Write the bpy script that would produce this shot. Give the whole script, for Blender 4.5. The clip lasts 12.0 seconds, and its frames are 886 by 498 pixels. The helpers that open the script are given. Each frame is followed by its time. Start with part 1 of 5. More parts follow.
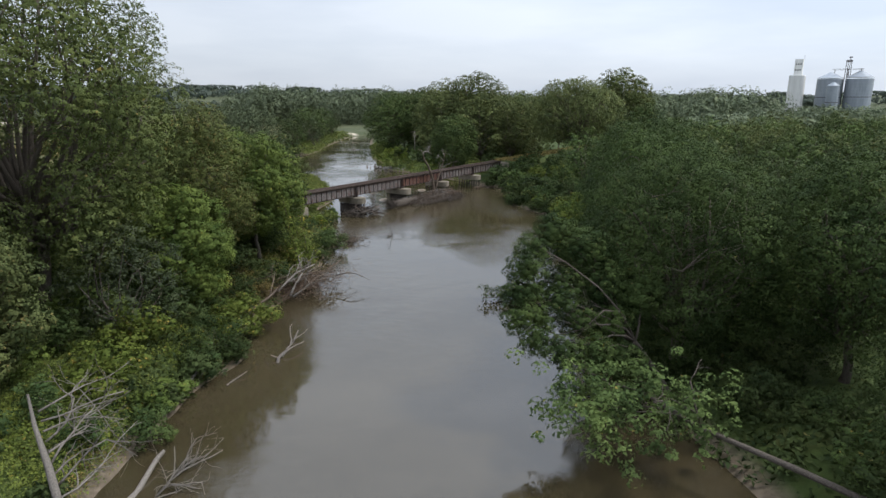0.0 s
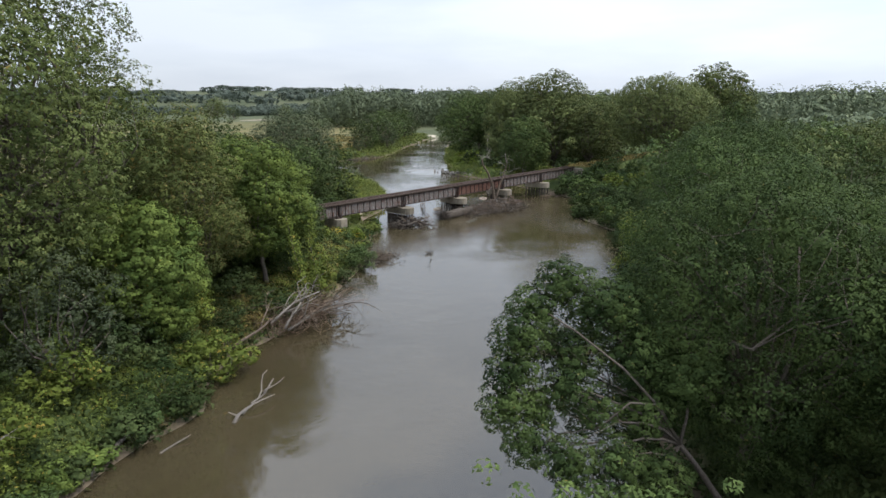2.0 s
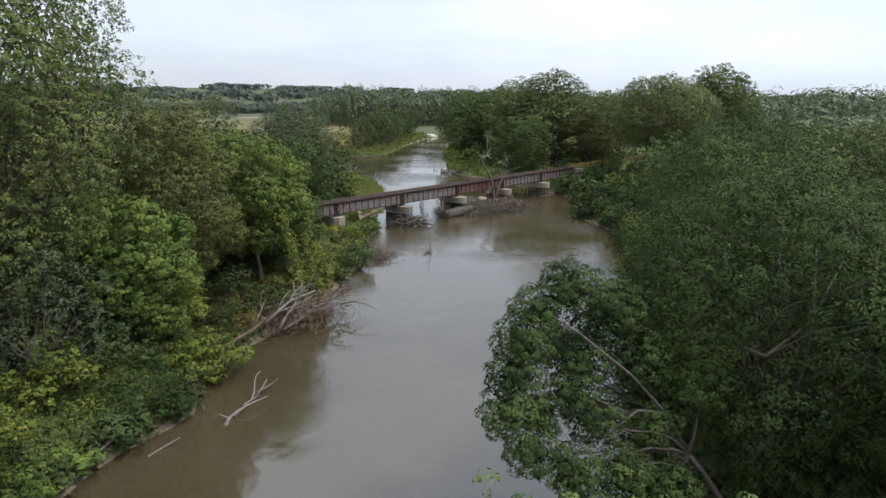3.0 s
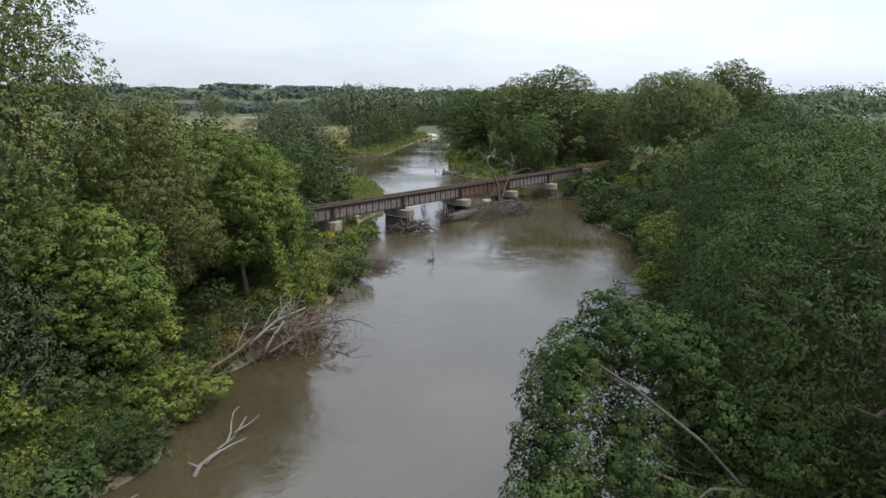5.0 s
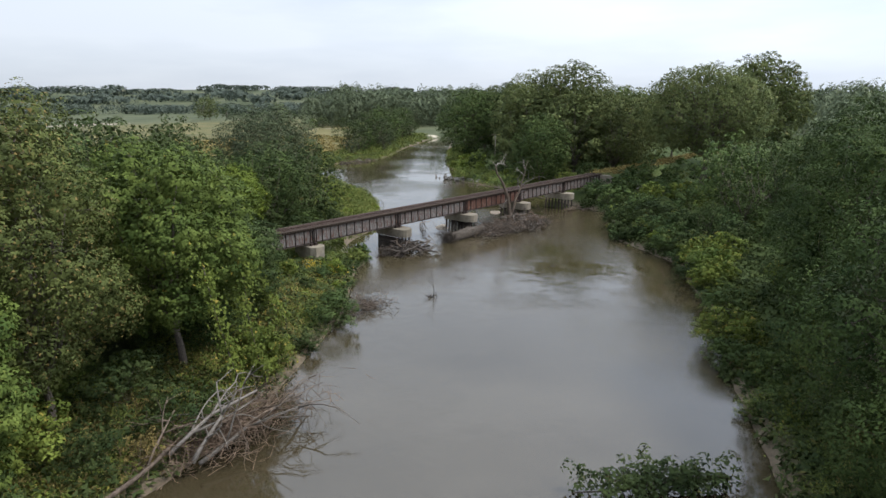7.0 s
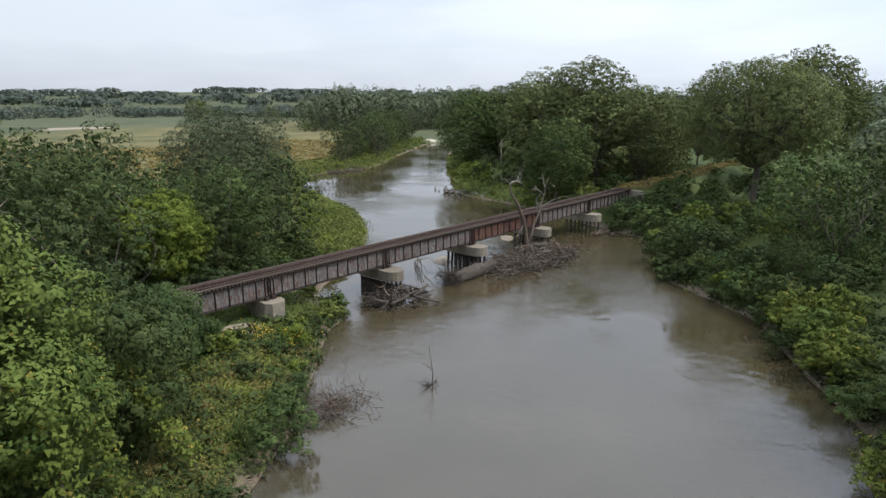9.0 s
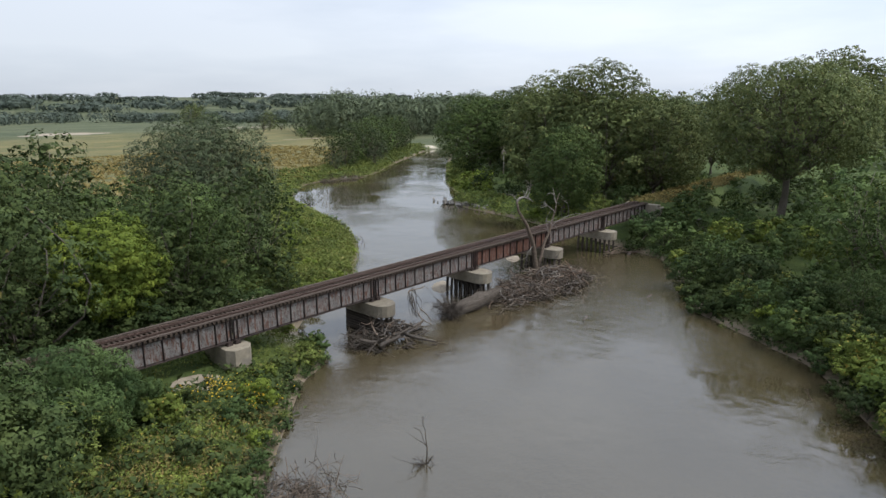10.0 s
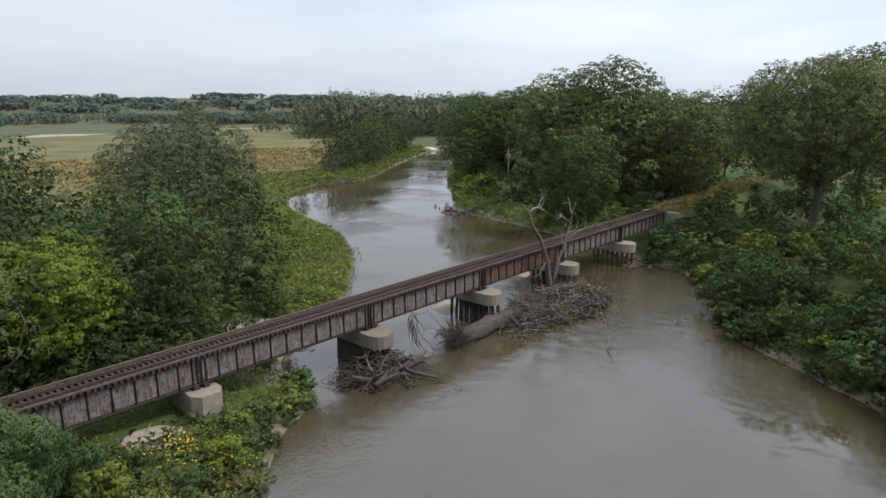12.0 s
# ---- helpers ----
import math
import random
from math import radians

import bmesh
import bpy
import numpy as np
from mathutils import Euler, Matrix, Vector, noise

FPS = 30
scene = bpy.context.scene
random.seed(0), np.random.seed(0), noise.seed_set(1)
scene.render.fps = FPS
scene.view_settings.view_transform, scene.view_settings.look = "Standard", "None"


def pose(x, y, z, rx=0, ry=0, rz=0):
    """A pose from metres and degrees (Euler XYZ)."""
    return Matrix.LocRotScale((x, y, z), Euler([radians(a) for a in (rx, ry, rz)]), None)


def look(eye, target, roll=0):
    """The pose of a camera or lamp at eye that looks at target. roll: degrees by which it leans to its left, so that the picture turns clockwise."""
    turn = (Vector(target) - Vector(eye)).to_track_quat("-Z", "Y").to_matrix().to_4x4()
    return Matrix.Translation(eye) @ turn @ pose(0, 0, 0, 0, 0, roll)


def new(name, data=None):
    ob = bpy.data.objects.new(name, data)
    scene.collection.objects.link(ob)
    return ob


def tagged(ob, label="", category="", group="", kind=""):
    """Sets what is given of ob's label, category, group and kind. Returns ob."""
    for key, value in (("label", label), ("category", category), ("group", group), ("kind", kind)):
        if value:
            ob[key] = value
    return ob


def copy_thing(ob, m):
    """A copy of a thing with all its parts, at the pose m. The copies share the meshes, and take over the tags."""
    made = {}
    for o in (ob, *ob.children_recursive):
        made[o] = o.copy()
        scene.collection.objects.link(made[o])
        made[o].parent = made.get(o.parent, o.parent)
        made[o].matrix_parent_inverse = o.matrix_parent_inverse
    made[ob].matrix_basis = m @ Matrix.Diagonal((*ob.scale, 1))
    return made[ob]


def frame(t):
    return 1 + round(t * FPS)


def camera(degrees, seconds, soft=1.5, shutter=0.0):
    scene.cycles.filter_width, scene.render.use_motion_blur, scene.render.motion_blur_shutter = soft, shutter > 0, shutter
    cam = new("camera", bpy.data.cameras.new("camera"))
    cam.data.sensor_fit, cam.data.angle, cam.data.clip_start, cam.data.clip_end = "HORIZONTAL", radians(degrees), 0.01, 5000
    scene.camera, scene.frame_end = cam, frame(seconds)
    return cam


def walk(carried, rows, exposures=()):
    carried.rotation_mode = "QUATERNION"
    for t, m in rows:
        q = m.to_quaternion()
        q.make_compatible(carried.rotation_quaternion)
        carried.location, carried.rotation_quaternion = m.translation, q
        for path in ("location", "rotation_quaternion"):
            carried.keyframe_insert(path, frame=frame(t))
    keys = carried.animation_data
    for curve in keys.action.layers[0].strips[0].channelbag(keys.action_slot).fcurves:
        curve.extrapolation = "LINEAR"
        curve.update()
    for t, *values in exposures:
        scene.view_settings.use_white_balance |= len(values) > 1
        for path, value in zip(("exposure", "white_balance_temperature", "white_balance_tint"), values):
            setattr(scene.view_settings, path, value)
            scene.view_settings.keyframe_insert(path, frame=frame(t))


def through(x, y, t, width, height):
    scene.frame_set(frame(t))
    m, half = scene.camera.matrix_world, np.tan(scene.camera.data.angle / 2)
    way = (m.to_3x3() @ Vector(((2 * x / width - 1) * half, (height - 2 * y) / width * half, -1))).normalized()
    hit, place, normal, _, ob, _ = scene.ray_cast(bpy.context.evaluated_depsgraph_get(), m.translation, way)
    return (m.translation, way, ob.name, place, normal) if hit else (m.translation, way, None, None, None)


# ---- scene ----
import collections
import itertools

cam = camera(71.2, 12.0)
PATH = [
    (0, (-92.911, -99.819, 26.566), (-91.299, -98.734, 26.092), 0.1),
    (0.5, (-86.81, -99.382, 26.735), (-85.383, -98.063, 26.262), 0.1),
    (1, (-81.903, -98.808, 26.75), (-80.474, -97.489, 26.28), -0.2),
    (1.5, (-78.38, -98.252, 26.663), (-76.951, -96.934, 26.193), -0.4),
    (2, (-76.266, -97.789, 26.526), (-74.833, -96.476, 26.055), -0.4),
    (2.5, (-75.37, -97.371, 26.34), (-73.936, -96.059, 25.869), -0.3),
    (3, (-75.214, -96.654, 26.092), (-73.777, -95.345, 25.62), 0.2),
    (5, (-69.682, -90.855, 25.434), (-68.246, -89.545, 24.962), 0.1),
    (5.5, (-66.959, -88.448, 25.391), (-65.526, -87.136, 24.919), -0.2),
    (6, (-63.57, -85.299, 25.329), (-62.139, -83.984, 24.856), -0.5),
    (6.5, (-59.786, -81.606, 25.283), (-58.354, -80.293, 24.809), -0.4),
    (8.5, (-41.845, -64.677, 25.247), (-40.408, -63.366, 24.779), -0.4),
    (9, (-37.149, -60.343, 25.284), (-35.712, -59.032, 24.817), -0.5),
    (9.5, (-32.407, -56.197, 25.35), (-30.969, -54.884, 24.893), -0.7),
    (10, (-28.257, -52.553, 25.353), (-26.817, -51.24, 24.901), -0.5),
    (10.5, (-25.193, -49.693, 25.342), (-23.753, -48.381, 24.892), -0.6),
    (11, (-23.217, -47.696, 25.346), (-21.777, -46.383, 24.898), -0.5),
    (11.5, (-22.12, -46.536, 25.32), (-20.681, -45.221, 24.874), -0.5),
    (12, (-21.719, -45.943, 25.235), (-20.279, -44.63, 24.786), -0.5),
]
EXPOSURE = [(0.0, -0.08), (0.5, 0.18), (1.0, 0.17), (2.5, 0.13), (5.5, 0.13), (8.5, 0.06), (12.0, -0.04)]
walk(cam, [(t, look(eye, target, roll)) for t, eye, target, roll in PATH], EXPOSURE)

# ---- world, sun ----
world = bpy.data.worlds.new("sky")
scene.world = world
world.use_nodes = True
wn, wl = world.node_tree.nodes, world.node_tree.links
wn.clear()
w_out = wn.new("ShaderNodeOutputWorld")
w_bg = wn.new("ShaderNodeBackground")
w_sky = wn.new("ShaderNodeTexSky")
w_sky.sky_type = "NISHITA"
w_sky.sun_disc = False
SUN_AZ, SUN_EL = -58.0, 54.0            # degrees from +x towards +y, and above the horizon
w_sky.sun_elevation = radians(SUN_EL)
w_sky.sun_rotation = radians(90 - SUN_AZ)
w_co = wn.new("ShaderNodeTexCoord")
w_map = wn.new("ShaderNodeMapping")
w_map.inputs["Scale"].default_value = (1.0, 1.0, 5.0)
w_map.inputs["Rotation"].default_value = (0.05, 0.08, 0.6)
w_noise = wn.new("ShaderNodeTexNoise")
w_noise.inputs["Scale"].default_value = 1.7
w_noise.inputs["Detail"].default_value = 5
w_noise.inputs["Roughness"].default_value = 0.5
w_ramp = wn.new("ShaderNodeValToRGB")
w_ramp.color_ramp.elements[0].position, w_ramp.color_ramp.elements[0].color = 0.36, (4.8, 5.4, 6.45, 1)
w_ramp.color_ramp.elements[1].position, w_ramp.color_ramp.elements[1].color = 0.64, (6.6, 7.1, 7.95, 1)
w_mix = wn.new("ShaderNodeMix")
w_mix.data_type = "RGBA"
w_mix.inputs["Factor"].default_value = 0.86          # thin cloud over nearly the whole sky
wl.new(w_co.outputs["Generated"], w_map.inputs["Vector"])
wl.new(w_map.outputs["Vector"], w_noise.inputs["Vector"])
wl.new(w_noise.outputs["Fac"], w_ramp.inputs["Fac"])
wl.new(w_sky.outputs["Color"], w_mix.inputs["A"])
wl.new(w_ramp.outputs["Color"], w_mix.inputs["B"])
w_dot = wn.new("ShaderNodeVectorMath")
w_dot.operation = "DOT_PRODUCT"
w_dot.inputs[1].default_value = (math.cos(radians(SUN_EL)) * math.cos(radians(SUN_AZ)), math.cos(radians(SUN_EL)) * math.sin(radians(SUN_AZ)), math.sin(radians(SUN_EL)))
wl.new(w_co.outputs["Generated"], w_dot.inputs[0])
w_glow = wn.new("ShaderNodeMapRange")
w_glow.interpolation_type = "SMOOTHSTEP"
w_glow.inputs["From Min"].default_value, w_glow.inputs["From Max"].default_value = -0.5, 1.0
w_glow.inputs["To Min"].default_value, w_glow.inputs["To Max"].default_value = 0.86, 1.42
wl.new(w_dot.outputs["Value"], w_glow.inputs["Value"])
w_scale = wn.new("ShaderNodeVectorMath")
w_scale.operation = "SCALE"
wl.new(w_mix.outputs["Result"], w_scale.inputs[0])
w_sep = wn.new("ShaderNodeSeparateXYZ")
wl.new(w_co.outputs["Generated"], w_sep.inputs["Vector"])
w_up = wn.new("ShaderNodeMapRange")                    # an overcast sky is brightest overhead
w_up.inputs["From Max"].default_value = 0.6
w_up.inputs["To Min"].default_value, w_up.inputs["To Max"].default_value = 1.07, 1.52
wl.new(w_sep.outputs["Z"], w_up.inputs["Value"])
w_both = wn.new("ShaderNodeMath")
w_both.operation = "MULTIPLY"
wl.new(w_glow.outputs["Result"], w_both.inputs[0])
wl.new(w_up.outputs["Result"], w_both.inputs[1])
wl.new(w_both.outputs["Value"], w_scale.inputs["Scale"])
wl.new(w_scale.outputs["Vector"], w_bg.inputs["Color"])
w_bg.inputs["Strength"].default_value = 0.12
wl.new(w_bg.outputs["Background"], w_out.inputs["Surface"])

sun = new("sun", bpy.data.lights.new("sun", "SUN"))
sun.data.energy, sun.data.angle, sun.data.color = 2.9, radians(10), (1.0, 0.975, 0.93)
sd = Vector((math.cos(radians(SUN_EL)) * math.cos(radians(SUN_AZ)), math.cos(radians(SUN_EL)) * math.sin(radians(SUN_AZ)), math.sin(radians(SUN_EL))))
sun.matrix_world = look(sd * 100, (0, 0, 0))


# ---- materials ----
def material(name):
    m = bpy.data.materials.new(name)
    m.use_nodes = True
    nt = m.node_tree
    return m, nt, nt.nodes["Principled BSDF"]


def node(nt, kind, **inputs):
    n = nt.nodes.new(kind)
    for k, v in inputs.items():
        n.inputs[k.replace("_", " ")].default_value = v
    return n


def ramp(nt, fac, stops):
    r = nt.nodes.new("ShaderNodeValToRGB")
    el = r.color_ramp.elements
    while len(el) < len(stops):
        el.new(0.5)
    for e, (p, c) in zip(el, stops):
        e.position, e.color = p, (*c, 1)
    nt.links.new(fac, r.inputs["Fac"])
    return r


def mixc(nt, fac, a, b, blend="MIX"):
    m = nt.nodes.new("ShaderNodeMix")
    m.data_type, m.blend_type = "RGBA", blend
    for sock, v in (("Factor", fac), ("A", a), ("B", b)):
        if hasattr(v, "links"):
            nt.links.new(v, m.inputs[sock])
        else:
            m.inputs[sock].default_value = v if sock == "Factor" else (*v, 1)
    return m.outputs["Result"]


def noise_of(nt, scale, detail=4.0, rough=0.6, coord="Object", stretch=None):
    tc = nt.nodes.new("ShaderNodeTexCoord")
    n = node(nt, "ShaderNodeTexNoise", Scale=scale, Detail=detail, Roughness=rough)
    src = tc.outputs[coord]
    if stretch:
        mp = nt.nodes.new("ShaderNodeMapping")
        mp.inputs["Scale"].default_value = stretch
        nt.links.new(src, mp.inputs["Vector"])
        src = mp.outputs["Vector"]
    nt.links.new(src, n.inputs["Vector"])
    return n.outputs["Fac"]


def bump(nt, bsdf, height, strength=0.4, distance=0.05):
    b = node(nt, "ShaderNodeBump", Strength=strength, Distance=distance)
    nt.links.new(height, b.inputs["Height"])
    nt.links.new(b.outputs["Normal"], bsdf.inputs["Normal"])


def leaf_material(name, dark, light, dry, dry_share=0.008, through=0.12):
    """Leaves: two greens by leaf, a wide tone by plant and by patch, a few dry ones, light passing through."""
    m, nt, p = material(name)
    dark, light = (dark[0] * 0.88, dark[1] * 0.88, dark[2] * 1.0), (light[0] * 1.24, light[1] * 1.22, light[2] * 1.2)
    geo = nt.nodes.new("ShaderNodeNewGeometry")
    info = nt.nodes.new("ShaderNodeObjectInfo")
    patch = ramp(nt, noise_of(nt, 0.35, 3), [(0.35, (0, 0, 0)), (0.7, (1, 1, 1))])
    per_leaf = mixc(nt, geo.outputs["Random Per Island"], dark, light)
    tone = mixc(nt, patch.outputs["Color"], dark, light)
    col = mixc(nt, 0.80, per_leaf, tone)
    hue = node(nt, "ShaderNodeHueSaturation")
    mr = node(nt, "ShaderNodeMapRange")
    mr.inputs["To Min"].default_value, mr.inputs["To Max"].default_value = 0.8, 1.2
    nt.links.new(info.outputs["Random"], mr.inputs["Value"])
    nt.links.new(mr.outputs["Result"], hue.inputs["Value"])
    nt.links.new(col, hue.inputs["Color"])
    dryness = ramp(nt, geo.outputs["Random Per Island"], [(1 - dry_share, (0, 0, 0)), (1 - dry_share + 0.001, (0.7, 0.7, 0.7))])
    col = mixc(nt, dryness.outputs["Color"], hue.outputs["Color"], dry)
    nt.links.new(col, p.inputs["Base Color"])
    p.inputs["Roughness"].default_value = 0.6
    p.inputs["Specular IOR Level"].default_value = 0.05
    tr = nt.nodes.new("ShaderNodeBsdfTranslucent")
    nt.links.new(col, tr.inputs["Color"])
    mx = nt.nodes.new("ShaderNodeMixShader")
    mx.inputs["Fac"].default_value = through
    nt.links.new(p.outputs["BSDF"], mx.inputs[1])
    nt.links.new(tr.outputs["BSDF"], mx.inputs[2])
    nt.links.new(mx.outputs["Shader"], nt.nodes["Material Output"].inputs["Surface"])
    return m


def grained(name, dark, light, scale, rough=0.8, bump_strength=0.5, bump_scale=None, stretch=None, metal=0.0, stain=None, distance=0.03):
    m, nt, p = material(name)
    a = noise_of(nt, scale, 6, 0.65, stretch=stretch)
    col = ramp(nt, a, [(0.3, dark), (0.7, light)]).outputs["Color"]
    if stain:
        b = ramp(nt, noise_of(nt, scale * 0.22, 5, 0.7), [(0.48, (0, 0, 0)), (0.62, (1, 1, 1))])
        col = mixc(nt, b.outputs["Color"], col, stain)
    info = nt.nodes.new("ShaderNodeObjectInfo")
    hue = node(nt, "ShaderNodeHueSaturation")
    mr = node(nt, "ShaderNodeMapRange")
    mr.inputs["To Min"].default_value, mr.inputs["To Max"].default_value = 0.8, 1.2
    nt.links.new(info.outputs["Random"], mr.inputs["Value"])
    nt.links.new(mr.outputs["Result"], hue.inputs["Value"])
    nt.links.new(col, hue.inputs["Color"])
    nt.links.new(hue.outputs["Color"], p.inputs["Base Color"])
    p.inputs["Roughness"].default_value, p.inputs["Metallic"].default_value = rough, metal
    p.inputs["Specular IOR Level"].default_value = 0.2
    bump(nt, p, noise_of(nt, bump_scale or scale * 4, 5, 0.7, stretch=stretch), bump_strength, distance)
    return m


M_MAPLE = leaf_material("maple_leaf", (0.036, 0.062, 0.020), (0.108, 0.148, 0.046), (0.264, 0.194, 0.049))
M_BRIGHT = leaf_material("bright_leaf", (0.046, 0.080, 0.019), (0.148, 0.190, 0.046), (0.330, 0.252, 0.049))
M_YELLOW = leaf_material("yellow_green_leaf", (0.06, 0.10, 0.018), (0.22, 0.27, 0.045), (0.34, 0.30, 0.05))
M_COTTON = leaf_material("cottonwood_leaf", (0.044, 0.066, 0.020), (0.128, 0.150, 0.050), (0.264, 0.194, 0.058), 0.015)
M_OLIVE = leaf_material("olive_leaf", (0.050, 0.073, 0.026), (0.132, 0.150, 0.054), (0.20, 0.16, 0.06), 0.03)
M_DARK = leaf_material("dark_leaf", (0.023, 0.040, 0.014), (0.070, 0.091, 0.031), (0.176, 0.145, 0.049))
M_WILLOW = leaf_material("willow_leaf", (0.019, 0.036, 0.012), (0.068, 0.097, 0.029), (0.17, 0.15, 0.05))
M_SALLOW = leaf_material("sallow_leaf", (0.030, 0.056, 0.020), (0.098, 0.142, 0.048), (0.2, 0.18, 0.06))
M_ELM = leaf_material("thinning_elm_leaf", (0.048, 0.064, 0.020), (0.125, 0.145, 0.045), (0.26, 0.18, 0.07), 0.08)
M_GREY = leaf_material("grey_green_leaf", (0.036, 0.051, 0.027), (0.084, 0.101, 0.052), (0.198, 0.165, 0.087))
M_WEED = leaf_material("weed_leaf", (0.066, 0.094, 0.023), (0.158, 0.186, 0.049), (0.28, 0.20, 0.068), 0.04)
M_GRASS = leaf_material("grass_blade", (0.068, 0.098, 0.022), (0.185, 0.21, 0.058), (0.30, 0.25, 0.10), 0.06)
M_VINE = leaf_material("vine_leaf", (0.068, 0.098, 0.018), (0.160, 0.192, 0.042), (0.330, 0.242, 0.058), 0.05)
# the air's haze is mixed into these two leaf colours, paler and bluer
M_FAR_HAZE = leaf_material("distant_hazed_leaf", (0.064, 0.086, 0.064), (0.112, 0.135, 0.105), (0.2, 0.19, 0.12))
M_FARWOOD_HAZE = leaf_material("far_wood_hazed_leaf", (0.068, 0.090, 0.054), (0.145, 0.172, 0.098), (0.16, 0.15, 0.08))
M_RUSSET = leaf_material("russet_grass", (0.12, 0.098, 0.036), (0.23, 0.185, 0.07), (0.36, 0.27, 0.1), 0.2)
M_GOLD = leaf_material("golden_flower", (0.38, 0.24, 0.02), (0.62, 0.42, 0.04), (0.5, 0.3, 0.03))
M_BARK = grained("bark", (0.05, 0.04, 0.032), (0.17, 0.145, 0.12), 6, 0.9, 0.8, stretch=(3, 3, 0.6))
M_DEADWOOD = grained("dead_wood", (0.102, 0.088, 0.075), (0.245, 0.221, 0.194), 5, 0.85, 0.6, stretch=(2, 2, 0.8))
M_LOG = grained("weathered_log", (0.04, 0.032, 0.026), (0.155, 0.13, 0.107), 3, 0.92, 1.0, bump_scale=7, stretch=(0.35, 2.5, 2.5), distance=0.12)
M_BROWNWOOD = grained("brown_drift_wood", (0.07, 0.048, 0.034), (0.20, 0.145, 0.105), 4, 0.9, 0.7)
M_DRIFT = grained("drift_wood", (0.055, 0.042, 0.032), (0.185, 0.142, 0.108), 4, 0.88, 0.7, stretch=(1, 1, 1))
M_WETWOOD = grained("wet_wood", (0.03, 0.024, 0.02), (0.10, 0.082, 0.066), 4, 0.6, 0.7)
M_CONCRETE = grained("pier_concrete", (0.150, 0.129, 0.097), (0.245, 0.214, 0.163), 1.6, 0.88, 0.35, stain=(0.15, 0.132, 0.112))
M_PILE = grained("pile_timber", (0.022, 0.018, 0.015), (0.075, 0.062, 0.052), 5, 0.85, 0.6, stretch=(3, 3, 0.5))
M_TIE = grained("tie_timber", (0.025, 0.018, 0.013), (0.074, 0.055, 0.042), 5, 0.9, 0.6, stretch=(4, 1, 4))
M_GUARD = grained("guard_timber", (0.045, 0.034, 0.028), (0.13, 0.102, 0.085), 4, 0.9, 0.5, stretch=(0.6, 4, 4))
M_RAIL = grained("rail_steel", (0.05, 0.033, 0.027), (0.13, 0.088, 0.072), 4, 0.55, 0.2, metal=0.5)
M_STIFF = grained("dark_steel", (0.022, 0.017, 0.016), (0.075, 0.055, 0.048), 5, 0.7, 0.3, metal=0.2)
M_SAND = grained("pale_sand", (0.21, 0.175, 0.13), (0.34, 0.29, 0.225), 1.2, 0.95, 0.4, bump_scale=6)
M_ROCK = grained("rubble_stone", (0.174, 0.161, 0.143), (0.285, 0.267, 0.242), 3, 0.9, 0.6)


def girder_material(name, paint_dark, paint_light, rust_from):
    """Old grey paint with rust breaking through in blotches and streaks that run down."""
    m, nt, p = material(name)
    base = ramp(nt, noise_of(nt, 1.3, 6, 0.7), [(0.3, paint_dark), (0.7, paint_light)]).outputs["Color"]
    rust_col = ramp(nt, noise_of(nt, 5, 5, 0.7), [(0.3, (0.04, 0.018, 0.013)), (0.72, (0.165, 0.068, 0.04))]).outputs["Color"]
    streak = noise_of(nt, 1.6, 6, 0.7, stretch=(2.2, 1, 0.5))
    mask = ramp(nt, streak, [(rust_from, (0, 0, 0)), (rust_from + 0.12, (1, 1, 1))]).outputs["Color"]
    col = mixc(nt, mask, base, rust_col)
    chips = ramp(nt, noise_of(nt, 4.5, 5, 0.75, stretch=(1.4, 1, 0.8)), [(0.545, (0, 0, 0)), (0.585, (1, 1, 1))]).outputs["Color"]
    col = mixc(nt, chips, col, (0.062, 0.034, 0.026))
    runs = ramp(nt, noise_of(nt, 1.5, 6, 0.75, stretch=(2.2, 1, 0.35)), [(0.54, (0, 0, 0)), (0.70, (0.7, 0.7, 0.7))]).outputs["Color"]
    col = mixc(nt, runs, col, (0.035, 0.028, 0.026))
    nt.links.new(col, p.inputs["Base Color"])
    p.inputs["Roughness"].default_value, p.inputs["Metallic"].default_value = 0.75, 0.05
    p.inputs["Specular IOR Level"].default_value = 0.25
    bump(nt, p, noise_of(nt, 9, 5, 0.7), 0.3, 0.02)
    return m


M_GIRDER = girder_material("painted_girder", (0.085, 0.078, 0.074), (0.235, 0.222, 0.21), 0.49)
M_GIRDER_RED = girder_material("rusty_girder", (0.10, 0.06, 0.05), (0.20, 0.14, 0.12), 0.40)


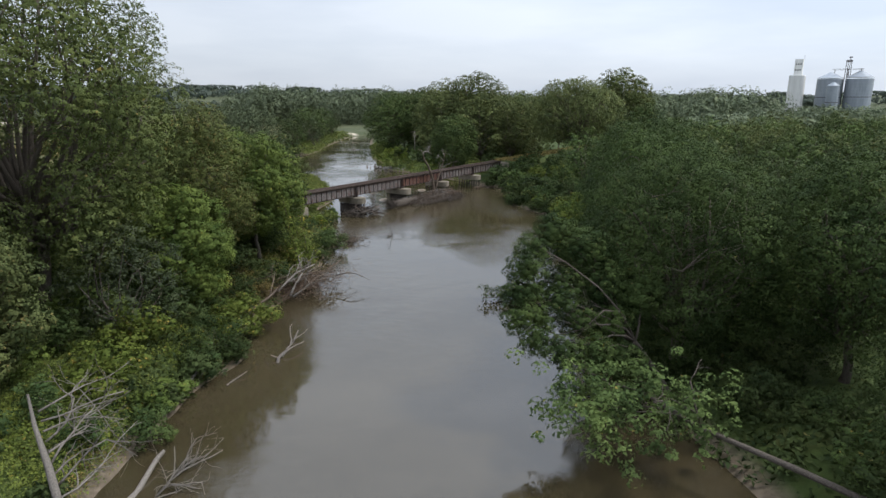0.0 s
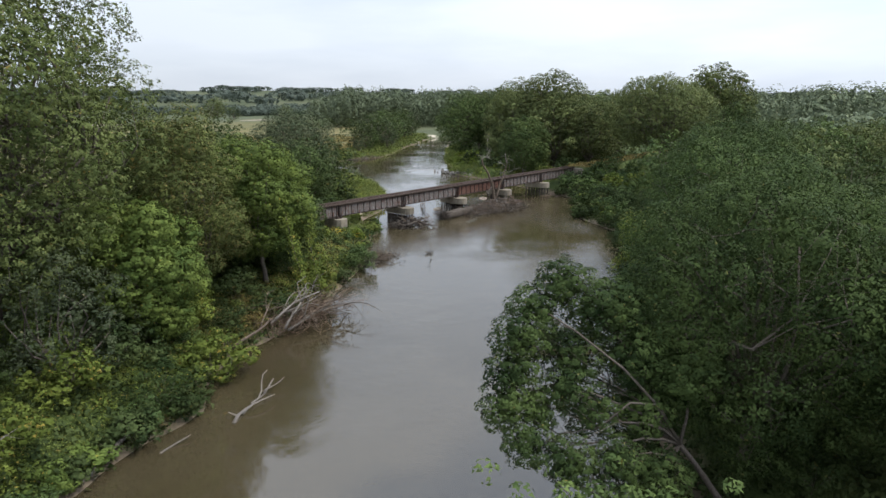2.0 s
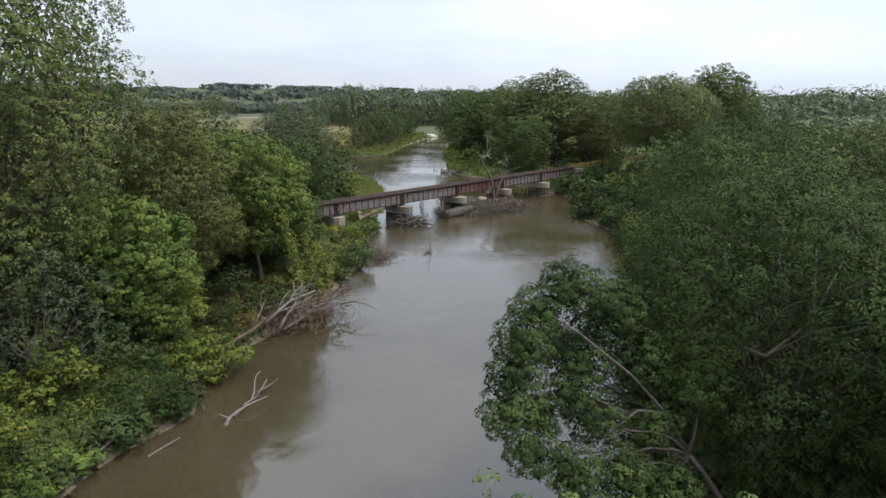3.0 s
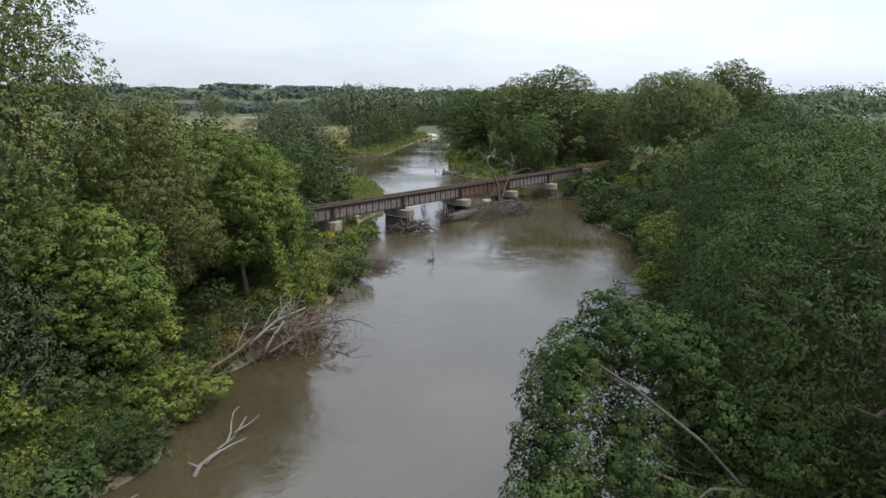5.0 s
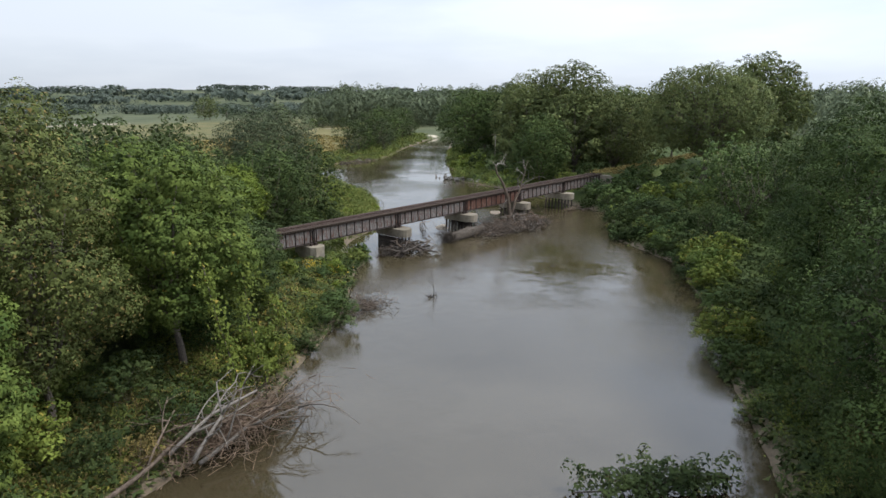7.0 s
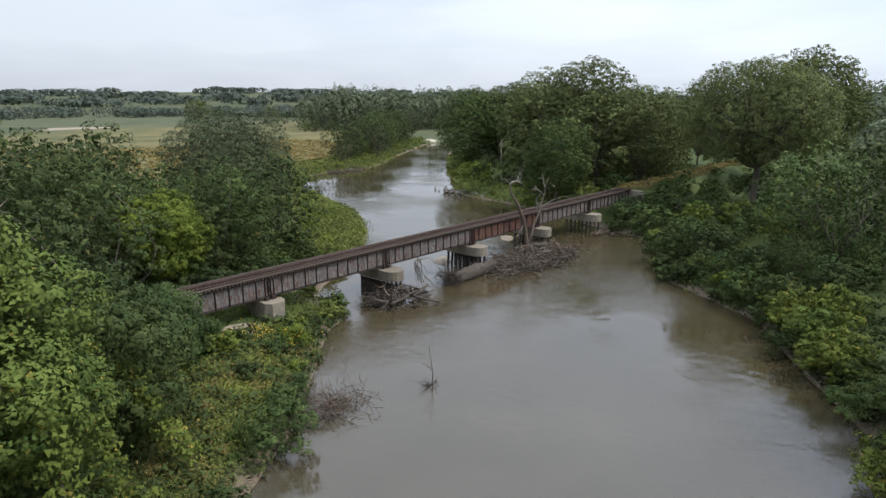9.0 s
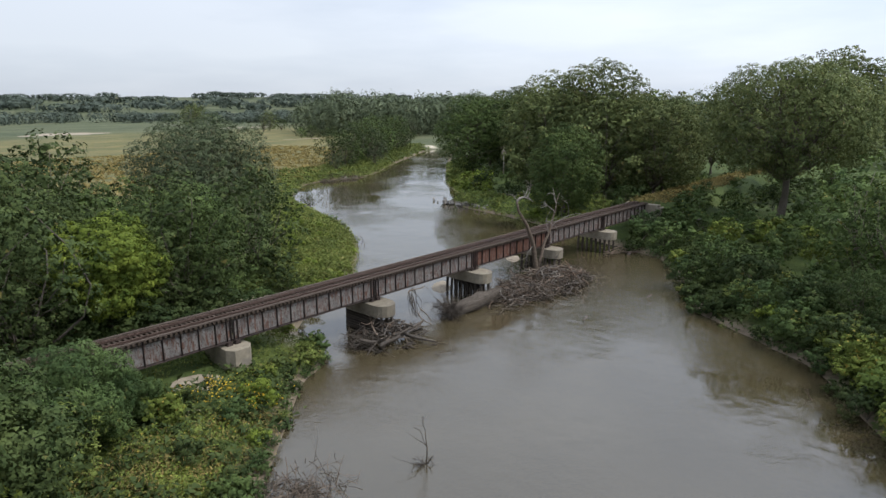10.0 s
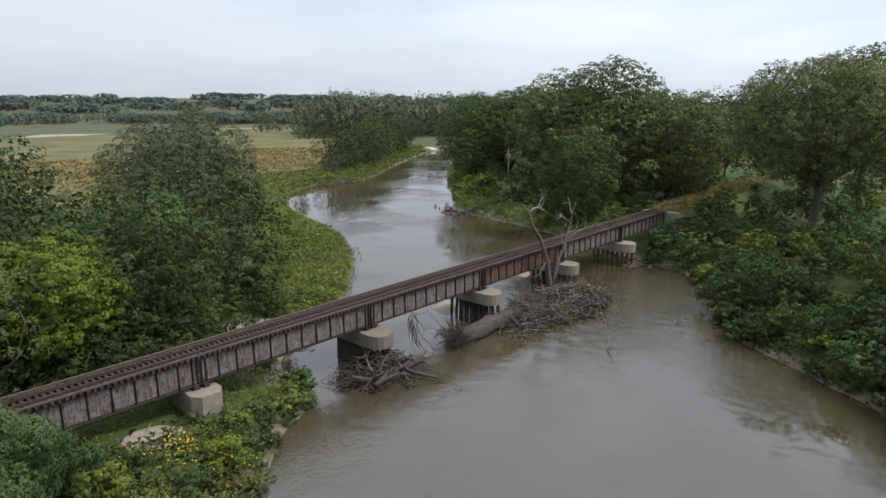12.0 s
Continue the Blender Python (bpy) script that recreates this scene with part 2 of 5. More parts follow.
def ground_material():
    """Soil, weeds and grass by height above the water, sand by the plan's mask, crops by field."""
    m, nt, p = material("ground_cover")
    geo = nt.nodes.new("ShaderNodeNewGeometry")
    sep = nt.nodes.new("ShaderNodeSeparateXYZ")
    nt.links.new(geo.outputs["Position"], sep.inputs["Vector"])
    soil = ramp(nt, noise_of(nt, 1.1, 6, 0.7), [(0.3, (0.085, 0.068, 0.046)), (0.7, (0.20, 0.16, 0.115))]).outputs["Color"]
    green = ramp(nt, noise_of(nt, 0.25, 7, 0.7), [(0.3, (0.026, 0.042, 0.013)), (0.55, (0.055, 0.078, 0.02)), (0.75, (0.10, 0.10, 0.035))]).outputs["Color"]
    mr = node(nt, "ShaderNodeMapRange")
    mr.inputs["From Min"].default_value, mr.inputs["From Max"].default_value = 0.25, 0.9
    nt.links.new(sep.outputs["Z"], mr.inputs["Value"])
    col = mixc(nt, mr.outputs["Result"], soil, green)
    for attr, dark, light, sc in (("field", (0.05, 0.066, 0.032), (0.098, 0.104, 0.055), 0.012), ("meadow", (0.075, 0.082, 0.034), (0.165, 0.14, 0.058), 0.035), ("sand", (0.36, 0.31, 0.24), (0.56, 0.50, 0.41), 0.8)):
        at = nt.nodes.new("ShaderNodeAttribute")
        at.attribute_name = attr
        c = ramp(nt, noise_of(nt, sc, 6, 0.65), [(0.35, dark), (0.65, light)]).outputs["Color"]
        col = mixc(nt, at.outputs["Fac"], col, c)
    nt.links.new(col, p.inputs["Base Color"])
    p.inputs["Roughness"].default_value = 0.95
    p.inputs["Specular IOR Level"].default_value = 0.2
    bump(nt, p, noise_of(nt, 2.5, 6, 0.7), 0.7, 0.15)
    return m


M_GROUND = ground_material()


def water_material():
    """Muddy river water: opaque brown silt under a smooth skin, with calm and ruffled patches."""
    m, nt, p = material("muddy_water")
    silt = ramp(nt, noise_of(nt, 0.05, 5, 0.6), [(0.3, (0.043, 0.034, 0.0175)), (0.7, (0.060, 0.048, 0.027))]).outputs["Color"]
    nt.links.new(silt, p.inputs["Base Color"])
    p.inputs["IOR"].default_value = 1.8
    p.inputs["Roughness"].default_value = 0.04
    p.inputs["Specular IOR Level"].default_value = 0.5
    small = noise_of(nt, 2.3, 4, 0.6, stretch=(1.0, 1.6, 1.0))
    chop = noise_of(nt, 0.7, 3, 0.55, stretch=(1.3, 0.8, 1.0))
    swell = noise_of(nt, 0.16, 2, 0.5)
    patch = ramp(nt, noise_of(nt, 0.03, 5, 0.65), [(0.46, (0.03, 0.03, 0.03)), (0.62, (1, 1, 1))]).outputs["Color"]
    where = nt.nodes.new("ShaderNodeNewGeometry")
    for cx, cy, reach in ((45, -30, 15), (60, -11, 14), (5, -55, 17)):      # riffles below the jam and along the outer bank
        far_off = nt.nodes.new("ShaderNodeVectorMath")
        far_off.operation = "DISTANCE"
        far_off.inputs[1].default_value = (cx, cy, 0)
        nt.links.new(where.outputs["Position"], far_off.inputs[0])
        fade = node(nt, "ShaderNodeMapRange")
        fade.inputs["From Min"].default_value, fade.inputs["From Max"].default_value = reach * 0.4, reach
        fade.inputs["To Min"].default_value, fade.inputs["To Max"].default_value = 0.9, 0.0
        nt.links.new(far_off.outputs["Value"], fade.inputs["Value"])
        patch = mixc(nt, fade.outputs["Result"], patch, (1, 1, 1))
    last = None
    for src, ruffled, strength, distance in ((small, True, 0.42, 0.10), (chop, True, 0.32, 0.17), (swell, False, 0.13, 0.3)):
        if ruffled:
            mul = node(nt, "ShaderNodeMath")
            mul.operation = "MULTIPLY"
            nt.links.new(src, mul.inputs[0])
            nt.links.new(patch, mul.inputs[1])
            src = mul.outputs["Value"]
        b = node(nt, "ShaderNodeBump", Strength=strength, Distance=distance)
        nt.links.new(src, b.inputs["Height"])
        if last:
            nt.links.new(last, b.inputs["Normal"])
        last = b.outputs["Normal"]
    nt.links.new(last, p.inputs["Normal"])
    return m


M_WATER = water_material()


# ---- mesh helpers ----
class Geo:
    """Gathers vertices and faces of one mesh."""

    def __init__(self):
        self.v, self.f, self.n = [], [], 0

    def add(self, verts, faces):
        verts = np.asarray(verts, float).reshape(-1, 3)
        self.v.append(verts)
        self.f += [tuple(i + self.n for i in f) for f in faces]
        self.n += len(verts)

    def box(self, x0, x1, y0, y1, z0, z1, turn=None, bev=0.0):
        """A box with its long edges chamfered by bev."""
        if bev <= 0:
            v = np.array([(x, y, z) for x in (x0, x1) for y in (y0, y1) for z in (z0, z1)], float)
            f = [(0, 1, 3, 2), (4, 6, 7, 5), (0, 4, 5, 1), (2, 3, 7, 6), (0, 2, 6, 4), (1, 5, 7, 3)]
        else:
            b = bev
            ring = [(y0 + b, z0), (y1 - b, z0), (y1, z0 + b), (y1, z1 - b), (y1 - b, z1), (y0 + b, z1), (y0, z1 - b), (y0, z0 + b)]
            v = np.array([(x, y, z) for x in (x0, x1) for y, z in ring], float)
            f = [tuple(range(7, -1, -1)), tuple(range(8, 16))] + [(i, (i + 1) % 8, 8 + (i + 1) % 8, 8 + i) for i in range(8)]
        if turn is not None:
            v = np.array([turn @ Vector(p) for p in v])
        self.add(v, f)

    def prism(self, ring, z0, z1, cap_bevel=0.0):
        """An upright prism over a ring of (x, y), its top edge chamfered."""
        r = np.array(ring, float)
        c = r.mean(0)
        n = len(r)
        levels = [(z0, r)]
        if cap_bevel:
            inner = c + (r - c) * (1 - cap_bevel / np.abs(r - c).max())
            levels += [(z1 - cap_bevel, r), (z1, inner)]
        else:
            levels += [(z1, r)]
        v = np.concatenate([np.c_[q, np.full(n, z)] for z, q in levels])
        f = [tuple(range(n - 1, -1, -1)), tuple(range(n * (len(levels) - 1), n * len(levels)))]
        for k in range(len(levels) - 1):
            f += [(k * n + i, k * n + (i + 1) % n, (k + 1) * n + (i + 1) % n, (k + 1) * n + i) for i in range(n)]
        self.add(v, f)

    def tube(self, pts, radii, sides=6, wobble=0.0, rng=None):
        pts = np.asarray(pts, float)
        radii = np.broadcast_to(np.asarray(radii, float), len(pts))
        t = np.gradient(pts, axis=0)
        t /= np.linalg.norm(t, axis=1)[:, None] + 1e-9
        ref = np.array((0.0, 0, 1)) if abs(t[0, 2]) < 0.9 else np.array((1.0, 0, 0))
        a = np.cross(t, ref)
        a /= np.linalg.norm(a, axis=1)[:, None] + 1e-9
        b = np.cross(t, a)
        ang = np.arange(sides) * 2 * math.pi / sides
        rr = radii[:, None] * np.ones((1, sides))
        if wobble and rng is not None:
            rr = rr * (1 + wobble * rng.standard_normal(rr.shape))
        v = pts[:, None] + rr[:, :, None] * (np.cos(ang)[None, :, None] * a[:, None] + np.sin(ang)[None, :, None] * b[:, None])
        n, s = len(pts), sides
        f = [(k * s + i, k * s + (i + 1) % s, (k + 1) * s + (i + 1) % s, (k + 1) * s + i) for k in range(n - 1) for i in range(s)]
        f += [tuple(range(s - 1, -1, -1)), tuple(range((n - 1) * s, n * s))]
        self.add(v.reshape(-1, 3), f)

    def mesh(self, name, mat, smooth=False):
        me = bpy.data.meshes.new(name)
        me.from_pydata(np.concatenate(self.v).tolist(), [], self.f)
        me.materials.append(mat)
        if smooth:
            me.shade_smooth()
        return me


def part(name, geo, mat, parent, label="", smooth=False, place=None):
    """Links a Geo, or a mesh, as one mesh object under a thing or a part."""
    ob = new(name, geo.mesh(name, mat, smooth) if isinstance(geo, Geo) else geo)
    ob.parent = parent
    if place is not None:
        ob.matrix_basis = place
    if label:
        tagged(ob, label)
    return ob


def thing(name, loc, label, category, group="", kind=""):
    ob = new(name)
    ob.empty_display_size = 0.3
    ob.matrix_basis = loc if isinstance(loc, Matrix) else Matrix.Translation(loc)
    return tagged(ob, label, category, group, kind)


def alone(name, geo, mat, label, category, group="", kind="", smooth=False, loc=(0, 0, 0)):
    ob = new(name, geo.mesh(name, mat, smooth) if isinstance(geo, Geo) else geo)
    ob.location = loc
    return tagged(ob, label, category, group, kind)


def unit(v):
    return v / (np.linalg.norm(v, axis=-1, keepdims=True) + 1e-9)


def leaves_mesh(name, mat, c, n, length, width, rng, droop=0.0, fold=0.25, shade=None, size=None):
    """One mesh of small leaves: centres c, facing n; shade gives the soft normals of the tuft they belong to."""
    N = len(c)
    r = rng.standard_normal((N, 3))
    r[:, 2] -= droop * 2.5
    a = unit(np.cross(n, np.cross(r, n)))
    b = np.cross(n, a)
    s = rng.uniform(0.65, 1.3, (N, 1))
    if size is not None:
        s = s * size[:, None]
    L, W = length * s, width * s
    v = np.empty((N, 3, 3))
    v[:, 2] = c - a * L * 0.5 - b * W * 0.15
    v[:, 1] = c + b * W * 0.62 + a * L * 0.05 + n * W * fold
    v[:, 0] = c + a * L * 0.5 - b * W * 0.4
    me = bpy.data.meshes.new(name)
    me.vertices.add(3 * N)
    me.vertices.foreach_set("co", v.astype(np.float32).ravel())
    me.loops.add(3 * N)
    me.loops.foreach_set("vertex_index", np.arange(3 * N, dtype=np.int32))
    me.polygons.add(N)
    me.polygons.foreach_set("loop_start", np.arange(0, 3 * N, 3, dtype=np.int32))
    me.polygons.foreach_set("loop_total", np.full(N, 3, dtype=np.int32))
    me.materials.append(mat)
    me.update(calc_edges=True)
    me.shade_smooth()
    if shade is not None:
        soft = unit(shade + n * 0.25)
        at = me.attributes.new("custom_normal", "FLOAT_VECTOR", "POINT")
        at.data.foreach_set("vector", np.repeat(soft, 3, 0).astype(np.float32).ravel())
    return me


def bend(p0, p1, rng, sway=0.12, lift=0.0, n=6):
    """A limb's line from p0 to p1, swaying, lifted or sagging in the middle."""
    p0, p1 = np.asarray(p0, float), np.asarray(p1, float)
    d = np.linalg.norm(p1 - p0)
    s = np.linspace(0, 1, n)[:, None]
    pts = p0 + (p1 - p0) * s
    w = np.sin(s * math.pi)
    pts += w * rng.standard_normal(3) * sway * d + np.sin(s * 2 * math.pi) * rng.standard_normal(3) * sway * 0.5 * d
    pts[:, 2] += (w * lift * d)[:, 0]
    return pts


def spaced(pos, gap, most):
    """Indices of points at least gap apart, taken in order, found with a grid of cells."""
    cells, keep = collections.defaultdict(list), []
    key = np.floor(pos / gap).astype(int).tolist()
    near = list(itertools.product((-1, 0, 1), repeat=3))
    pts = pos.tolist()
    for i, ((a, b, c), (x, y, z)) in enumerate(zip(key, pts)):
        if len(keep) >= most:
            break
        if all((x - p[0]) ** 2 + (y - p[1]) ** 2 + (z - p[2]) ** 2 > gap * gap for u, v, w in near for p in cells.get((a + u, b + v, c + w), ())):
            cells[(a, b, c)].append(pts[i])
            keep.append(i)
    return keep


def crown_and_wood(H, R, rng, count, leaf, aspect, lobes, low, trunk_r, clump, droop, lean, limb_show, tall=1.0, spread=0.5, fine=True, core=1.8, boughs=()):
    """Leaf centres and normals, and the wood of one tree in its own coordinates."""
    lean = np.asarray(lean, float)
    z0 = H * low
    half = (H - z0) / 2
    mid = np.array((lean[0], lean[1], z0 + half))
    axes = np.array((R, R, half))
    wood = Geo()
    fork = np.array((lean[0] * 0.45, lean[1] * 0.45, z0 + 0.12 * H))
    trunk = bend((0, 0, -0.6), fork, rng, 0.04, n=6)
    wood.tube(trunk, np.linspace(trunk_r * 1.15, trunk_r * 0.72, 6) * np.array((1.35, 1.05, 1, 1, 1, 1)), 9, 0.06, rng)
    cs, rs = [mid + (0, 0, half * 0.35)], [min(R, half) * 0.55]
    for k in range(lobes):
        u = (k + 0.5) / lobes
        zz = 1 - 1.9 * u
        an = k * 2.39996 + rng.uniform(-0.4, 0.4)
        q = math.sqrt(max(0.0, 1 - zz * zz))
        d = np.array((q * math.cos(an), q * math.sin(an), zz))
        rad = rng.uniform(0.78, 1.18) * min(R, half) * spread * (1 - 0.15 * abs(zz))
        cs.append(mid + d * (axes - rad * 0.8) * rng.uniform(0.82, 1.08))
        rs.append(rad)
    if boughs:
        cs, rs = [b[:3] for b in boughs], [b[3] for b in boughs]
    cs, rs = np.array(cs), np.array(rs)
    for c, r in zip(cs, rs):
        start = trunk[-1] if rng.random() < 0.6 else trunk[-2]
        pts = bend(start, c, rng, 0.10, lift=0.06, n=6)
        if fine:
            wood.tube(pts, np.linspace(trunk_r * 0.5, trunk_r * 0.12, 6), 6, 0.05, rng)
        else:
            wood.tube(pts[[0, 2, 5]], np.linspace(trunk_r * 0.5, trunk_r * 0.12, 3), 3)
        for _ in range(limb_show):
            d = unit(rng.standard_normal(3) + np.array((0, 0, 0.3)))
            q = bend(pts[3 + rng.integers(0, 3)], c + d * r * 0.85, rng, 0.14, n=4)
            wood.tube(q, np.linspace(trunk_r * 0.13, trunk_r * 0.03, 4), 4)
    K = max(8, int(count * 0.86 / 26))
    out = cs - mid
    pick = rng.choice(len(cs), size=K * 5, p=rs ** 2 / (rs ** 2).sum())
    d = unit(rng.standard_normal((K * 5, 3)) + unit(out)[pick] * 0.55 + np.array((0, 0, 0.25)))
    pos = cs[pick] + d * rs[pick][:, None] * rng.uniform(0.80, 1.10, (K * 5, 1)) * np.array((1, 1, 0.9))
    deep = np.zeros(len(pos), bool)
    for c, r in zip(cs, rs):
        deep |= np.linalg.norm(pos - c, axis=1) < 0.70 * r
    pos, d = pos[~deep], d[~deep]
    keep = spaced(pos, clump * 0.78, K)             # tufts keep their distance, with dark gaps between
    pos, d = pos[keep], d[keep]
    K = len(pos)
    per = max(1, int(count * 0.86 / max(K, 1)))
    u = unit(rng.standard_normal((K, per, 3)) + d[:, None] * 0.8 + np.array((0, 0, 0.5)))
    size = clump * rng.uniform(0.42, 0.86, (K, 1, 1))
    c = pos[:, None] + u * size * rng.uniform(0.70, 1.10, (K, per, 1)) * np.array((1, 1, 0.72 * tall))
    n = unit(u * 0.6 + d[:, None] * 0.32 + np.array((0, 0, 0.28)) + rng.standard_normal((K, per, 3)) * 0.3)
    soft = unit(u * 0.85 + d[:, None] * 0.45 + np.array((0, 0, 0.1)))
    c, n, soft = c.reshape(-1, 3), n.reshape(-1, 3), soft.reshape(-1, 3)
    if droop:
        c[:, 2] -= np.abs(rng.standard_normal(len(c))) * droop * clump
    fill = int(count * 0.14)                       # larger leaves inside the lobes keep the crown from being seen through
    pick = rng.choice(len(cs), size=fill, p=rs ** 2 / (rs ** 2).sum())
    w = unit(rng.standard_normal((fill, 3)))
    c = np.concatenate([c, cs[pick] + w * rs[pick][:, None] * rng.uniform(0.35, 0.68, (fill, 1))])
    n = np.concatenate([n, unit(w + rng.standard_normal((fill, 3)) * 0.4)])
    soft = np.concatenate([soft, w])
    size = np.concatenate([np.ones(len(c) - fill), np.full(fill, core)])
    ok = c[:, 2] > 0.12
    return c[ok], n[ok], soft[ok], size[ok], wood


def make_tree(name, loc, H, R, seed, leaf_mat, label, count=9000, leaf=0.34, aspect=0.62, lobes=11, low=0.22, trunk_r=None, clump=1.0, droop=0.0,
              lean=(0, 0), limb_show=2, bark=None, category="tree", group="", tall=1.0, spread=0.5, fine=True, grain=0.58, core=1.8, boughs=()):
    rng = np.random.default_rng(seed)
    count, leaf, clump = int(count * grain ** -2 * 0.95), leaf * grain, clump * 0.98
    c, n, soft, size, wood = crown_and_wood(H, R, rng, count, leaf, aspect, lobes, low, trunk_r or 0.02 * H, clump, droop, lean, limb_show, tall, spread, fine, core, boughs)
    t = thing(name, loc, label, category, group)
    if category == "shrub":
        tagged(part("woody_base", wood, bark or M_BARK, t, smooth=True), kind="stuff")
    else:
        part("trunk", wood, bark or M_BARK, t, smooth=True)
    part("crown", leaves_mesh("crown", leaf_mat, c, n, leaf, leaf * aspect, rng, droop, 0.25, soft, size), leaf_mat, t)
    return t


# ---- plan of the river and the ground ----
LEFT_BANK = [(-400, -240), (-180, -125), (-110, -82), (-88, -68), (-74, -58.5), (-61.5, -51), (-54, -49.2), (-51.5, -44.5), (-46.5, -40.4), (-40, -38.2), (-33, -36),
             (-26, -31), (-20, -27), (-12, -21.4), (-4.6, -13.9), (2.2, -7), (7.5, -3.7), (9.7, 1), (9.9, 5.2), (14, 9), (22, 13), (30.4, 19), (34, 23.6), (41, 31),
             (46, 37.5), (51, 45), (57, 58), (60, 71), (65, 84), (72, 97), (83, 111), (94, 120), (104, 124), (112, 122), (118, 120.5), (135, 130), (153, 144),
             (185, 166), (214, 185), (236, 199), (256, 203), (290, 196), (340, 176), (460, 150), (900, 120)]
RIGHT_BANK = [(900, 60), (460, 105), (330, 138), (268, 163), (240, 170), (225, 172), (190, 143), (150, 108), (123, 83.6), (106, 63), (95, 56.5), (90, 47), (87.3, 33), (83, 20), (78, 8),
              (74, -3), (72.6, -6.3), (71, -11.4), (58.6, -20.9), (47, -26.5), (42, -34.5), (37.5, -41.5), (27, -48), (16, -55.5), (0.9, -61.5), (-10.8, -68),
              (-25, -75), (-33, -81), (-45, -92), (-50, -97), (-62, -108), (-95, -135), (-180, -195), (-420, -380)]
RIVER = np.array(LEFT_BANK + RIGHT_BANK, float)


def seg_distance(px, py, line, closed):
    a = np.asarray(line, float)
    b = np.roll(a, -1, 0) if closed else a[1:]
    a = a if closed else a[:-1]
    best = np.full(px.shape, 1e9)
    for (x0, y0), (x1, y1) in zip(a, b):
        dx, dy = x1 - x0, y1 - y0
        s = np.clip(((px - x0) * dx + (py - y0) * dy) / (dx * dx + dy * dy + 1e-9), 0, 1)
        best = np.minimum(best, np.hypot(px - x0 - s * dx, py - y0 - s * dy))
    return best


def in_river(px, py):
    inside = np.zeros(px.shape, bool)
    a, b = RIVER, np.roll(RIVER, -1, 0)
    for (x0, y0), (x1, y1) in zip(a, b):
        if y0 == y1:
            continue
        hit = ((y0 > py) != (y1 > py)) & (px < (x1 - x0) * (py - y0) / (y1 - y0) + x0)
        inside ^= hit
    return inside


def shore(px, py):
    """Metres from the water's edge, negative in the river."""
    d = seg_distance(px, py, RIVER, True)
    return np.where(in_river(px, py), -d, d)


def waves(px, py, scale, seed):
    r = np.random.default_rng(seed)
    out = np.zeros(px.shape)
    for k in range(7):
        an, f = r.uniform(0, 6.28), (0.6 + 0.5 * k) / scale
        out += np.sin((px * math.cos(an) + py * math.sin(an)) * f + r.uniform(0, 6.28)) / (1 + 0.5 * k)
    return out / 2.6


def smooth_step(x, a, b):
    s = np.clip((x - a) / (b - a), 0, 1)
    return s * s * (3 - 2 * s)


def height(px, py):
    px, py = np.asarray(px, float), np.asarray(py, float)
    d = shore(px, py) + 0.7 * waves(px, py, 5, 3) * smooth_step(np.abs(shore(px, py)), 0, 4)
    bank = 2.6 * smooth_step(d, -0.6, 7) + 0.35 * waves(px, py, 9, 5) * smooth_step(d, 1, 8)
    # low sandy point beside the first pier, and the grassy bar above the bridge
    low = np.exp(-(((px - 2) / 13) ** 2 + ((py + 4) / 10) ** 2)) + np.exp(-(((px - 33) / 20) ** 2 + ((py - 34) / 18) ** 2))
    bank *= 1 - 0.45 * np.clip(low, 0, 1)
    z = np.where(d < 0, np.maximum(-2.5, 0.45 * d), bank)
    z = np.where(d < 0, z, np.maximum(z, 0.02))
    # railway banks at both ends of the bridge
    for lo, hi, fade in ((86.5, 90.5, 1), (-42, -46, -1)):
        along = smooth_step(px, lo, hi) if fade > 0 else smooth_step(-px, -lo, -hi)
        across = 1 - smooth_step(np.abs(py), 2.6, 9.5)
        z = np.maximum(z, z + (6.15 - z) * along * across)
    r = np.hypot(px, py)
    z = z + smooth_step(r, 1300, 2600) * (40 + 30 * waves(px, py, 700, 8))
    return z


def ground_at(x, y):
    return float(height(np.array([x]), np.array([y]))[0])


def axis_steps(lo, hi, step, far):
    core = np.arange(lo, hi + 0.1, step)
    g = step * 1.22 ** np.arange(1, 60)
    out = np.cumsum(g)
    out = out[out < far]
    return np.concatenate([(lo - out)[::-1], core, hi + out])


